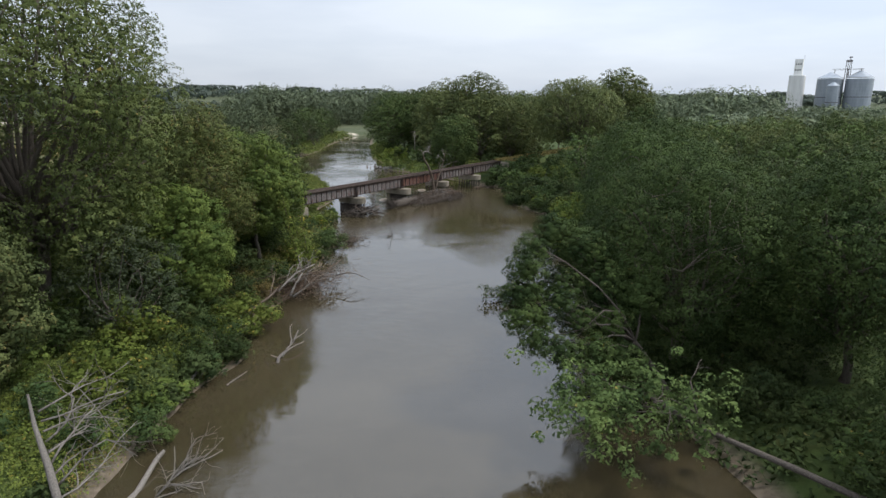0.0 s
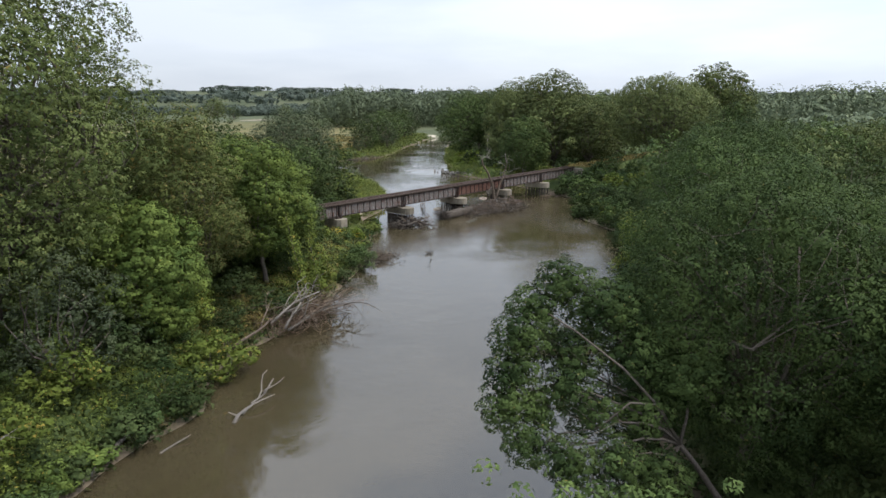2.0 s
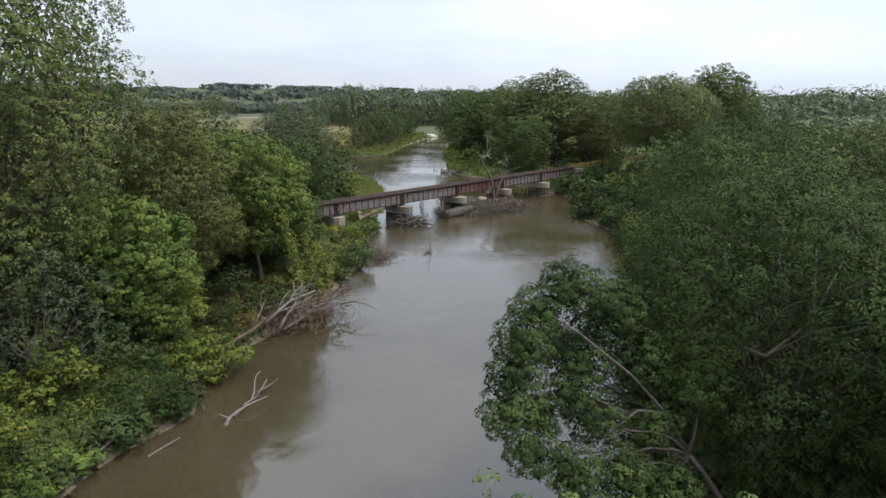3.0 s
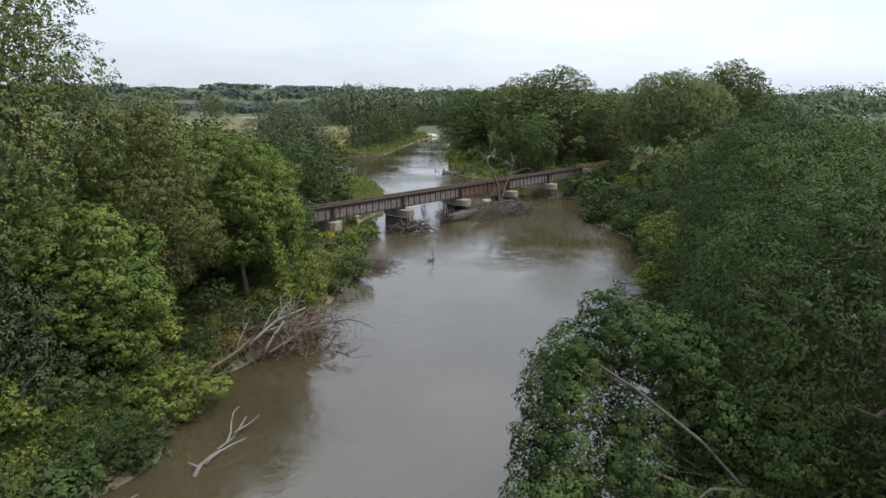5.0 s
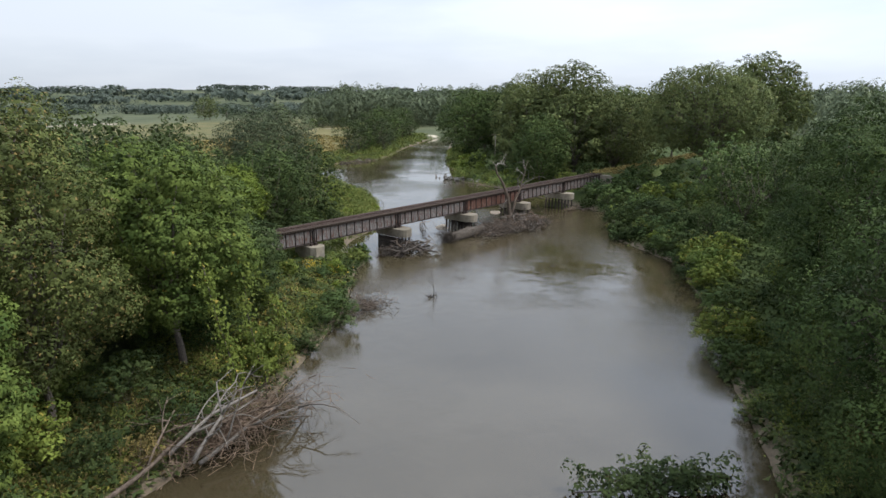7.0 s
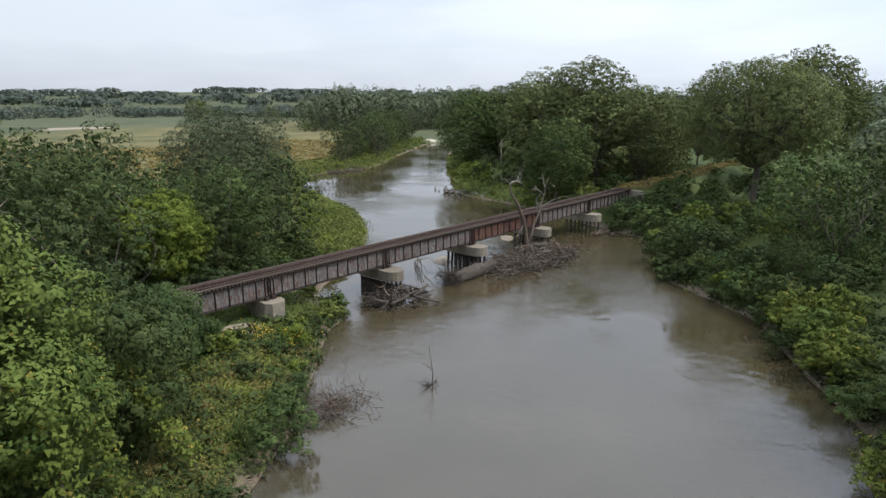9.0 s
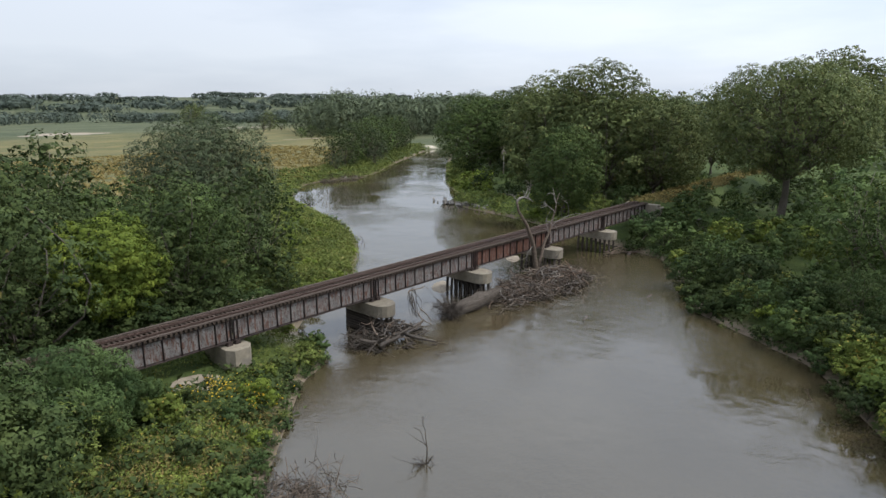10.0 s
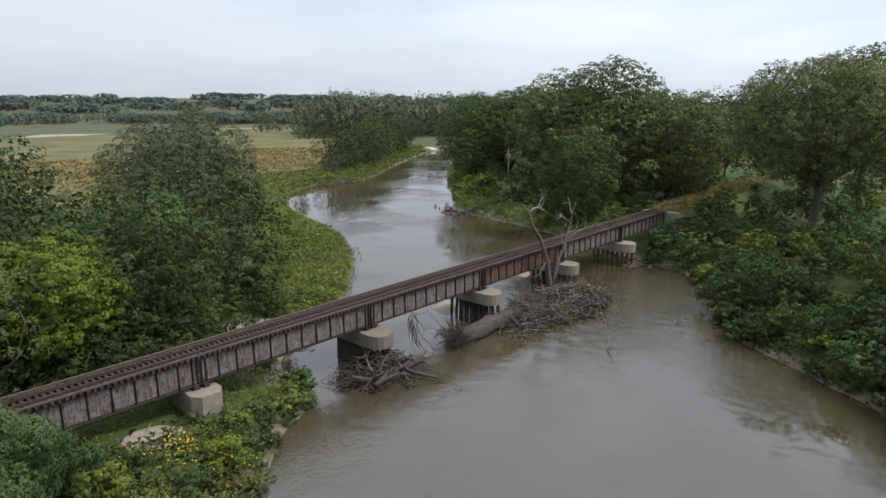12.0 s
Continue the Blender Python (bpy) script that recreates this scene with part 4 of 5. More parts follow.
for k, x, y, H in (("dark", -9, 15, 14), ("maple", 4, 13.5, 10), ("dark", -16, 10, 12), ("dark", 10, 19, 12), ("maple", 1, 16, 12), ("dark", -14, 45, 21), ("dark", -5, 36, 20), ("maple", -2, 27, 14), ("maple", 9, 32, 12.5), ("dark", -9, 21, 15), ("maple", -1, 38, 14), ("maple", 7, 42, 14), ("dark", 3, 34, 12.5), ("maple", -4, 24, 13.5), ("maple", -12, 27, 16), ("maple", 0, 20, 11.5), ("maple", -6, 16.5, 11), ("dark", -8, 58, 19.5), ("dark", -18, 52, 20), ("dark", -1, 47, 17.5), ("dark", -30, -6, 21), ("maple", -40, -15, 22)):
    plant(k, x, y, H)


# ---- far woods, hedges and wooded hills ----
def far_wood(name, centres, label, mat, leaf, per, seed):
    r = np.random.default_rng(seed)
    cc, nn, ss = [], [], []
    for x, y, z, rad, h in centres:
        u = unit(r.standard_normal((per, 3)) + np.array((0, 0, 0.35)))
        lump = 1 + 0.22 * np.sin(u[:, :1] * 7 + r.uniform(0, 6)) * np.cos(u[:, 1:2] * 6 + r.uniform(0, 6))
        cc.append(np.array((x, y, z + h * 0.5)) + u * lump * np.array((rad, rad, h * 0.52)))
        nn.append(unit(u + r.standard_normal((per, 3)) * 0.18))
        ss.append(unit(u + 0.8 * np.cos(u[:, [1, 2, 0]] * 9 + r.uniform(0, 6, 3))))
    me = leaves_mesh(name, mat, np.concatenate(cc), np.concatenate(nn), leaf, leaf * 0.8, r, shade=np.concatenate(ss))
    return alone(name, me, mat, label, "woods", kind="stuff")


def band(az0, az1, dist0, dist1, n, h, seed, rad=9.0):
    """Tree positions in a sector of the horizon seen from the bridge."""
    r = np.random.default_rng(seed)
    out = []
    for _ in range(n):
        a, q = radians(r.uniform(az0, az1)), r.uniform(dist0, dist1)
        x, y = q * math.cos(a), q * math.sin(a)
        out.append((x, y, ground_at(x, y) - 1, rad * r.uniform(0.7, 1.3), h * r.uniform(0.75, 1.15)))
    return out


# leaf colours here already contain the haze of distance
far_wood("far_woods", band(36, 54, 430, 560, 110, 30, 1, 12), "distant dark green riverside woods", M_FARWOOD_HAZE, 1.6, 640, 1)
far_wood("far_woods", band(54, 100, 1050, 1250, 90, 17, 2, 15) + band(40, 62, 900, 1000, 60, 14, 3, 14), "distant hedgerows and farm woods on the plain", M_FAR_HAZE, 2.4, 480, 2)
far_wood("far_woods", band(-5, 26, 300, 500, 110, 27, 4, 13) + band(-13, -5, 230, 330, 40, 15, 9, 12) + band(-15, -3, 400, 480, 46, 17, 10, 13), "distant green woods beyond the railway", M_FARWOOD_HAZE, 1.6, 560, 3)
far_wood("far_woods", band(-14, 110, 1700, 2600, 260, 18, 5, 45), "distant wooded hills at the horizon", M_FAR_HAZE, 8.0, 240, 4)


# ---- shrubs and weeds of the banks ----
SHRUBS = {}
SHRUB_KINDS = {
    "maple": (M_MAPLE, "young green maple shrub on the bank", 0.42, 0.7), "dark": (M_DARK, "dark green shrub on the bank", 0.4, 0.65),
    "weed": (M_WEED, "tall green weeds on the bank", 0.36, 0.4), "vine": (M_VINE, "light green mound of wild vines", 0.4, 0.85),
    "yellow": (M_YELLOW, "yellow-green shrub on the bank", 0.4, 0.6), "willow": (M_WILLOW, "feathery young willow on the bank", 0.42, 0.28),
    "bright": (M_BRIGHT, "fresh green young boxelder on the bank", 0.42, 0.7),
    "sallow": (M_SALLOW, "soft green sallow shrub on the bank", 0.4, 0.5),
    "grassy": (M_GRASS, "tall pale green grassy weeds on the river bar", 0.44, 0.22),
    "russet": (M_RUSSET, "russet-brown weeds on the bank", 0.4, 0.3),
}


SHRUB_NAMES = {"weed": "weed_clump", "grassy": "weed_clump", "russet": "weed_clump", "vine": "vine_mound", "sallow": "willow_shrub", "willow": "willow_shrub"}


def shrub(kind, x, y, H, wide=1.0, z=None):
    mat, label, leaf, aspect = SHRUB_KINDS[kind]
    v = int(wood_rng.integers(0, 2))
    loc = on_ground(x, y, 0.15) if z is None else (x, y, z)
    gone, tall = from_walk(x, y), H > 3.0
    far, close = gone > 75, gone < 46
    key = (kind, v, far, close, tall)
    if key not in SHRUBS:
        size, leaves = (4.8, 520 if far else 800) if tall else (2.6, 220 if far else 370)
        SHRUBS[key] = make_tree(SHRUB_NAMES.get(kind, "shrub"), loc, size, size * 0.62, 400 + 10 * list(SHRUB_KINDS).index(kind) + v, mat, label, leaves, leaf * (1.15 if far else 1.0), aspect,
                                9 if tall else 6, 0.0, 0.05, 0.6 if tall else 0.5, limb_show=0, category="shrub", group="bank shrubs", spread=0.5, fine=False, grain=0.66 if far else 0.5 if close else 0.6)
    s = H / (4.8 if tall else 2.6)
    copy_thing(SHRUBS[key], pose(*loc, 0, 0, wood_rng.uniform(0, 360)) @ Matrix.Diagonal((s * wide, s * wide, s, 1)))


def grow_shrubs(x0, x1, y0, y1, keep, gap, heights, kinds, tries, edge=0.6):
    P = np.c_[wood_rng.uniform(x0, x1, tries), wood_rng.uniform(y0, y1, tries)]
    D = shore(P[:, 0], P[:, 1])
    mine = []
    for (x, y), d in zip(P, D):
        if d < edge or not keep(x, y, d) or any(math.hypot(x - a, y - b) < gap for a, b in mine):
            continue
        if abs(y) < 3.6 and x > 84 or abs(y) < 3.2 and x < 12:
            continue
        mine.append((x, y))
        shrub(kinds[int(wood_rng.integers(0, len(kinds)))], x, y, wood_rng.uniform(*heights), wood_rng.uniform(0.9, 1.4))


grow_shrubs(-95, -14, -75, -4, lambda x, y, d: d < 7, 4.6, (0.5, 1.1), ["weed", "russet", "weed", "sallow", "russet"], 500, 1.6)
grow_shrubs(-95, -14, -75, -4, lambda x, y, d: (13.5 if x < -38 else 11) < d < 19, 3.8, (2.6, 6.0), ["maple", "bright", "maple", "dark", "weed"], 700)
grow_shrubs(-14, 9, -22, 8, lambda x, y, d: d < 10 and math.hypot((x + 5.4) / 4.4, (y + 2.8) / 3.8) > 1, 3.2, (0.7, 1.7), ["weed", "weed", "maple", "vine", "yellow"], 500, 0.9)
for k, x, y, H, w in (("dark", -55.6, -48.4, 1.6, 1.8), ("dark", -53.2, -46.8, 1.2, 1.6), ("bright", -64, -51.4, 1.9, 1.8), ("bright", -67, -53.0, 1.6, 1.6), ("dark", -59.5, -49.2, 1.1, 1.5), ("weed", 5.5, -3.2, 2.2, 1.5), ("maple", 7.5, -1.6, 2.0, 1.4), ("weed", 6.5, 3.5, 1.8, 1.4),
                      ("vine", 34.5, -46.5, 3.4, 1.6), ("weed", 42.5, -41.5, 3.0, 1.6), ("vine", 25, -51.5, 3.2, 1.6), ("weed", 49, -31.5, 2.8, 1.5), ("vine", 38.5, -44, 3.2, 1.5), ("bright", 30, -49, 3.6, 1.4), ("weed", 19, -56, 3.2, 1.6), ("yellow", 45, -36, 2.4, 1.4)):
    shrub(k, x, y, H, w)
grow_shrubs(-70, 62, -140, -20, lambda x, y, d: d < 9, 4.3, (2.2, 5.0), ["maple", "dark", "dark", "vine", "willow"], 1500, -0.4)
grow_shrubs(-60, -8, -128, -86, lambda x, y, d: 6 < d < 28, 4.4, (2.4, 5.0), ["dark", "willow", "maple", "dark"], 500)
grow_shrubs(44, 92, -50, -4, lambda x, y, d: d < 34, 4.8, (2.6, 5.6), ["maple", "sallow", "dark", "vine", "sallow", "maple"], 800, -0.4)
grow_shrubs(-12, 90, -66, -4, lambda x, y, d: d < 1.6 and x + y > -90, 2.7, (0.8, 1.7), ["sallow", "weed", "dark", "sallow"], 5000, -0.5)
grow_shrubs(84, 175, -62, -6, lambda x, y, d: d > 8, 8.0, (3, 6.5), ["dark", "maple", "vine", "maple"], 420)
grow_shrubs(76, 125, 4, 90, lambda x, y, d: d < 9, 5.2, (1.8, 4.0), ["weed", "maple", "vine", "yellow"], 500)
grow_shrubs(82, 140, 7, 84, lambda x, y, d: d > 7, 7.0, (3.0, 6.0), ["dark", "maple", "dark"], 260)
grow_shrubs(8, 70, 8, 100, lambda x, y, d: d < 14 and x - y < 14 and y > 46, 4.6, (0.9, 2.2), ["weed", "sallow", "weed", "yellow"], 500)
grow_shrubs(13, 50, 9, 47, lambda x, y, d: d < 15 and x - y < 14 and math.hypot(x - 12, y - 13) > 4, 2.5, (1.5, 2.6), ["weed", "grassy", "grassy", "yellow", "grassy"], 900)
grow_shrubs(-104, -71, -78, -46, lambda x, y, d: d < 15, 3.4, (1.2, 3.0), ["dark", "maple", "dark", "sallow"], 500, 1.2)
grow_shrubs(-13, 7, -20, -4, lambda x, y, d: 1.5 < d < 9 and math.hypot((x + 5.4) / 4.4, (y + 2.8) / 3.8) > 1, 2.6, (1.0, 2.2), ["sallow", "dark", "sallow", "maple", "weed"], 300, 1.2)
grow_shrubs(-20, 20, 4, 22, lambda x, y, d: d > 4, 3.8, (3.0, 6.0), ["maple", "dark", "dark"], 360)
grow_shrubs(90, 175, -16, 26, lambda x, y, d: 4.5 < abs(y - 0.02 * (x - 90)) < 14, 6.5, (1.8, 4.0), ["dark", "weed", "maple"], 300)


# ---- low growth ----
def cover(name, label, mat, x0, x1, y0, y1, keep, density, leaf, aspect, rise, seed, upright=0.4):
    """Leaves of low growth strewn over the ground in uneven tufts."""
    r = np.random.default_rng(seed)
    n = int((x1 - x0) * (y1 - y0) * density / 11)
    cx, cy = r.uniform(x0, x1, n), r.uniform(y0, y1, n)
    d = shore(cx, cy)
    ok = keep(cx, cy, d)
    cx, cy = cx[ok], cy[ok]
    k = 16
    spread = r.uniform(0.3, 0.8, (len(cx), 1))
    x = (cx[:, None] + r.standard_normal((len(cx), k)) * spread).ravel()
    y = (cy[:, None] + r.standard_normal((len(cx), k)) * spread).ravel()
    tall = np.repeat(r.uniform(0.4, 1.0, len(cx)) ** 1.5, k) * rise
    z = height(x, y) + tall * r.uniform(0.15, 1.0, len(x))
    ok = z > 0.12
    c = np.c_[x, y, z][ok]
    nrm = unit(np.c_[r.standard_normal((len(c), 2)) * upright, np.full(len(c), 0.6)] + r.standard_normal((len(c), 3)) * 0.35)
    return alone(name, leaves_mesh(name, mat, c, nrm, leaf, leaf * aspect, r, shade=unit(nrm + np.array((0, 0, 0.6)))), mat, label, "undergrowth", kind="stuff")


cover("undergrowth", "green weeds and seedlings covering the river bank", M_WEED, -95, 10, -75, 8, lambda x, y, d: (d > 1.2) & (d < 14) & (np.hypot(x + 5.4, y + 2.4) > 3.4), 46, 0.23, 0.34, 0.85, 1)
cover("undergrowth", "light green creepers on the river bank", M_VINE, -95, 5, -75, -3, lambda x, y, d: (d > 1.5) & (d < 14) & (waves(x, y, 4, 17) > 0.1) & (np.hypot(x + 5.4, y + 2.4) > 3.4), 40, 0.23, 0.7, 0.7, 11)
cover("dry_grass", "russet dead weeds on the river bank", M_RUSSET, -95, 5, -75, -3, lambda x, y, d: (d > 0.8) & (d < 11) & (waves(x, y, 5, 19) > -0.05) & (np.hypot(x + 5.4, y + 2.4) > 3.4), 42, 0.32, 0.2, 0.95, 12, 1.0)
cover("undergrowth", "dark green weeds covering the wooded bank", M_DARK, -70, 95, -140, -2, lambda x, y, d: (d > 0.2) & (d < 12), 11, 0.55, 0.5, 1.1, 2)
cover("undergrowth", "green weeds on the banks past the bridge", M_WEED, 60, 180, 3, 150, lambda x, y, d: (d > 0.2) & (d < 9) & (x > 70), 12, 0.5, 0.45, 1.0, 3)
cover("tall_grass", "pale green tall grass on the river bar", M_GRASS, 8, 75, 8, 112, lambda x, y, d: (d > 0.6) & (d < 15) & (np.hypot(x - 12, y - 13) > 4), 26, 0.7, 0.16, 1.3, 4, 1.2)
cover("dry_grass", "russet dry grass along the railway bank", M_RUSSET, 88, 175, -8, 9, lambda x, y, d: (np.abs(y - 0.02 * (x - 90)) < 3.6), 14, 0.7, 0.16, 0.9, 5, 1.2)
cover("undergrowth", "green weeds along the far bank", M_WEED, 55, 240, 80, 215, lambda x, y, d: (d > 0.4) & (d < 22) & (y - 0.8 * x > 5), 5, 0.8, 0.4, 1.4, 13)
cover("dry_grass", "golden meadow grass on the plain", M_RUSSET, 30, 190, 96, 270, lambda x, y, d: (y - 0.75 * x > 50) & (d > 3), 1.3, 1.3, 0.2, 0.9, 6, 1.2)
cover("flowers", "golden yellow flower heads among the weeds", M_GOLD, -12, 6, -16, -3, lambda x, y, d: (d > 1) & (np.hypot((x + 3) / 1.4, y + 7.5) < 5.5) & (waves(x, y, 1.6, 23) > 0.15), 9.0, 0.15, 0.8, 2.3, 7)


def sand_patch(cx, cy, rx, ry, seed, lift=0.05):
    """A bare patch of sand lying on the ground, with a ragged edge."""
    g = Geo()
    n, rings = 28, 6
    r = np.random.default_rng(seed)
    edge = 1 + 0.22 * r.standard_normal(n)
    edge = (edge + np.roll(edge, 1) + np.roll(edge, -1)) / 3
    v = [(cx, cy, ground_at(cx, cy) + lift)]
    for k in range(1, rings + 1):
        for i in range(n):
            a = 2 * math.pi * i / n
            x, y = cx + rx * edge[i] * k / rings * math.cos(a), cy + ry * edge[i] * k / rings * math.sin(a)
            v.append((x, y, ground_at(x, y) + (lift if k < rings else -0.03)))
    f = [(0, 1 + i, 1 + (i + 1) % n) for i in range(n)]
    for k in range(rings - 1):
        f += [(1 + k * n + i, 1 + (k + 1) * n + i, 1 + (k + 1) * n + (i + 1) % n, 1 + k * n + (i + 1) % n) for i in range(n)]
    g.add(v, f)
    return alone("sand_patch", g, M_SAND, "bare patch of pale sand on the bank", "sand", "sand patches", smooth=True)


sand_patch(-5.8, -2.7, 2.4, 1.9, 1)
sand_patch(-9.5, -7.5, 1.6, 0.8, 2)
sand_patch(11.5, 12.8, 4.5, 2.4, 3)
sand_patch(165, 585, 36, 26, 6, 0.4)
sand_patch(352, 598, 34, 16, 7, 0.4)
sand_patch(243, 328, 16, 3, 9)


def sand_bar(cx, cy, rx, ry, h, turn, seed):
    """A low hump of silt standing out of the river."""
    g = Geo()
    n, rings = 30, 7
    r = np.random.default_rng(seed)
    edge = 1 + 0.2 * r.standard_normal(n)
    edge = (edge + np.roll(edge, 1) + np.roll(edge, -1)) / 3
    v = [(0, 0, h)]
    for k in range(1, rings + 1):
        q = k / rings
        for i in range(n):
            a = 2 * math.pi * i / n
            v.append((rx * edge[i] * q * math.cos(a), ry * edge[i] * q * math.sin(a), (h + 0.4) * (1 - q * q) - 0.4 + r.uniform(-0.02, 0.02)))
    f = [(0, 1 + i, 1 + (i + 1) % n) for i in range(n)]
    for k in range(rings - 1):
        f += [(1 + k * n + i, 1 + (k + 1) * n + i, 1 + (k + 1) * n + (i + 1) % n, 1 + k * n + (i + 1) % n) for i in range(n)]
    g.add(v, f)
    ob = alone("sand_bar", g, M_SAND, "low bar of pale wet silt behind the pier", "sand bar", "sand bars", smooth=True, loc=(cx, cy, 0))
    ob.rotation_euler = (0, 0, radians(turn))
    return ob


sand_bar(34.6, 5.0, 4.6, 2.2, 0.28, 40, 1)
sand_bar(55.0, 7.4, 4.2, 1.8, 0.25, 40, 2)


# ---- ties of the bridge deck ----
tie = Geo()
tie.box(-0.11, 0.11, -1.53, 1.53, -0.24, 0.0, bev=0.012)
tie_mesh = tie.mesh("tie", M_TIE)
r_tie = np.random.default_rng(5)
n_tie = 282
for k in range(n_tie):
    x = START + 0.2 + (END - START - 0.4) * k / (n_tie - 1)
    part("tie", tie_mesh, None, bridge, place=pose(x, r_tie.uniform(-0.03, 0.03), TIE_TOP, 0, 0, r_tie.uniform(-0.8, 0.8)))


# ---- bare wood ----
def fork_out(geo, p, d, length, r, depth, rng, sides=6, bushy=2, droop=0.0, curl=0.25):
    """Grows a bare branch with side branches into geo."""
    n = 5
    pts = [np.array(p, float)]
    d = unit(np.array(d, float))
    for _ in range(n - 1):
        d = unit(d + rng.standard_normal(3) * curl + np.array((0, 0, -droop)))
        pts.append(pts[-1] + d * length / (n - 1))
    geo.tube(pts, np.linspace(r, r * 0.45, n), max(3, sides), 0.05, rng)
    if depth > 0:
        for k in range(bushy + (1 if depth > 1 else 0)):
            i = int(rng.integers(1, n))
            nd = unit(d + rng.standard_normal(3) * 0.75)
            fork_out(geo, pts[i], nd, length * rng.uniform(0.45, 0.75), r * 0.5, depth - 1, rng, sides - 1, bushy, droop, curl)


def crooked(p0, p1, r0, r1, rng, sway=0.08, sides=6, n=6):
    q = Geo()
    q.tube(bend(p0, p1, rng, sway, n=n), np.linspace(r0, r1, n), sides, 0.08, rng)
    return q


def drift_pile(loc, label, rx, ry, h, count, seed, pale=0.4, longest=5.0, thick=0.09, top=None):
    """A heap of driftwood: branches lying over one another, higher in the middle."""
    r = np.random.default_rng(seed)
    t = thing("driftwood_pile", loc, label, "driftwood")
    for k in range(count):
        a, q = r.uniform(0, 6.283), math.sqrt(r.uniform(0, 1))
        x, y = rx * q * math.cos(a), ry * q * math.sin(a)
        z = h * (1 - q * q) * r.uniform(0.25, 1.0) + 0.05
        L = longest * r.uniform(0.3, 1.0)
        an, tilt = r.uniform(0, 6.283), r.normal(0, 0.22)
        dv = np.array((math.cos(an) * math.cos(tilt), math.sin(an) * math.cos(tilt), math.sin(tilt)))
        g = Geo()
        rad = thick * r.uniform(0.4, 1.5)
        c = np.array((x, y, z))
        if k % 3 == 0:
            fork_out(g, c - dv * L / 2, dv, L, rad, 1, r, 5, 2, 0.0, 0.16)
        else:
            g.tube(bend(c - dv * L / 2, c + dv * L / 2, r, 0.07, n=5), np.linspace(rad, rad * 0.4, 5), 5, 0.08, r)
        # branches low in the heap always take the darker wood, for contrast
        part("branch", g, M_WETWOOD if z < 0.3 * h else M_DEADWOOD if r.random() < pale * 0.5 else (M_DRIFT, M_BROWNWOOD)[int(r.integers(0, 2))] if r.random() < 0.35 + pale * 0.6 else M_WETWOOD, t, smooth=True)
    return t


def twig_mass(parent, c, rx, ry, rz, count, seed, mat, name="brushwood"):
    """Fine twigs too many to count, as one mesh."""
    r = np.random.default_rng(seed)
    g = Geo()
    for _ in range(count):
        p = np.array(c) + r.standard_normal(3) * (rx, ry, rz) * np.array((0.5, 0.5, 0.5))
        dv = unit(r.standard_normal(3) * (1, 1, 0.6))
        L = r.uniform(0.8, 2.2)
        g.tube(bend(p - dv * L / 2, p + dv * L / 2, r, 0.1, n=3), (0.03, 0.022, 0.012), 3)
    return tagged(part(name, g, mat, parent), kind="stuff")


# the jam between the third and fourth piers, with its great log and the standing dead tree
jam = drift_pile((45.0, -5.8, 0), "great grey-brown driftwood jam heaped against the bridge piers", 9.4, 5.4, 2.4, 330, 3, 0.5, 3.4, 0.105)
bank_heap = drift_pile((37.8, -5.4, 0), "dense brown driftwood heaped against the great log", 4.6, 3.4, 1.9, 130, 13, 0.4, 2.8, 0.09)
twig_mass(bank_heap, (0, 0, 0.7), 5.0, 3.6, 1.2, 350, 32, M_DRIFT)
twig_mass(jam, (-1, -0.6, 0.9), 9.5, 6, 1.5, 900, 31, M_DRIFT)
r6 = np.random.default_rng(66)
big = thing("fallen_log", (31, -4.6, 0), "huge pale weathered log lying in front of the pier", "log")
q = Geo()
q.tube([(-4.6, 0.2, 0.55), (-3.4, 0.05, 0.65), (-2.2, 0.15, 0.72), (-0.8, -0.05, 0.78), (0.5, 0.05, 0.8), (1.8, 0.0, 0.85), (3.2, 0.15, 0.9), (4.9, 0.25, 0.95)], (1.05, 0.98, 1.0, 0.9, 0.92, 0.82, 0.78, 0.66), 16, 0.13, r6)
part("trunk", q, M_LOG, big, smooth=True)
rb = Geo()
for k in range(80):
    an, el = r6.uniform(0, 6.283), r6.uniform(-0.7, 1.2)
    fork_out(rb, (-4.9, 0.3, 0.9), (-0.6 * abs(r6.normal()) - 0.2, math.cos(an), math.sin(an) * 0.8 + 0.1), r6.uniform(1.2, 3.0), 0.06, 2, r6, 4, 2, 0.05, 0.3)
part("root_mass", rb, M_WETWOOD, big, "dark tangled root mass", smooth=True)
front = drift_pile((37, -7.2, 0), "low line of bleached driftwood sticks in the shallows", 9.5, 2.2, 0.7, 90, 12, 0.6, 3.2, 0.06)

snag = thing("dead_tree", (46.6, -2.9, 0), "bare grey dead tree standing in the driftwood", "dead tree")
st = Geo()
st.tube([(0.2, 0, -0.5), (0, 0.1, 2.2), (-0.7, 0.1, 5.4), (-2.5, 0.1, 8.7), (-4.5, 0.1, 10.8), (-5.0, 0.1, 12.3)], (0.62, 0.42, 0.32, 0.24, 0.18, 0.13), 9, 0.06, r6)
part("trunk", st, M_DRIFT, snag, smooth=True)
st = Geo()
st.tube([(0.1, -0.1, 1.6), (1.0, -0.2, 3.4), (1.5, -0.3, 5.2), (2.9, -0.35, 6.9), (3.4, -0.3, 8.3), (4.5, -0.25, 9.9), (4.7, -0.3, 11.3), (5.5, -0.3, 12.5)], (0.3, 0.24, 0.21, 0.16, 0.14, 0.1, 0.07, 0.03), 8, 0.06, r6)
part("limb", st, M_DRIFT, snag, smooth=True)
st = Geo()
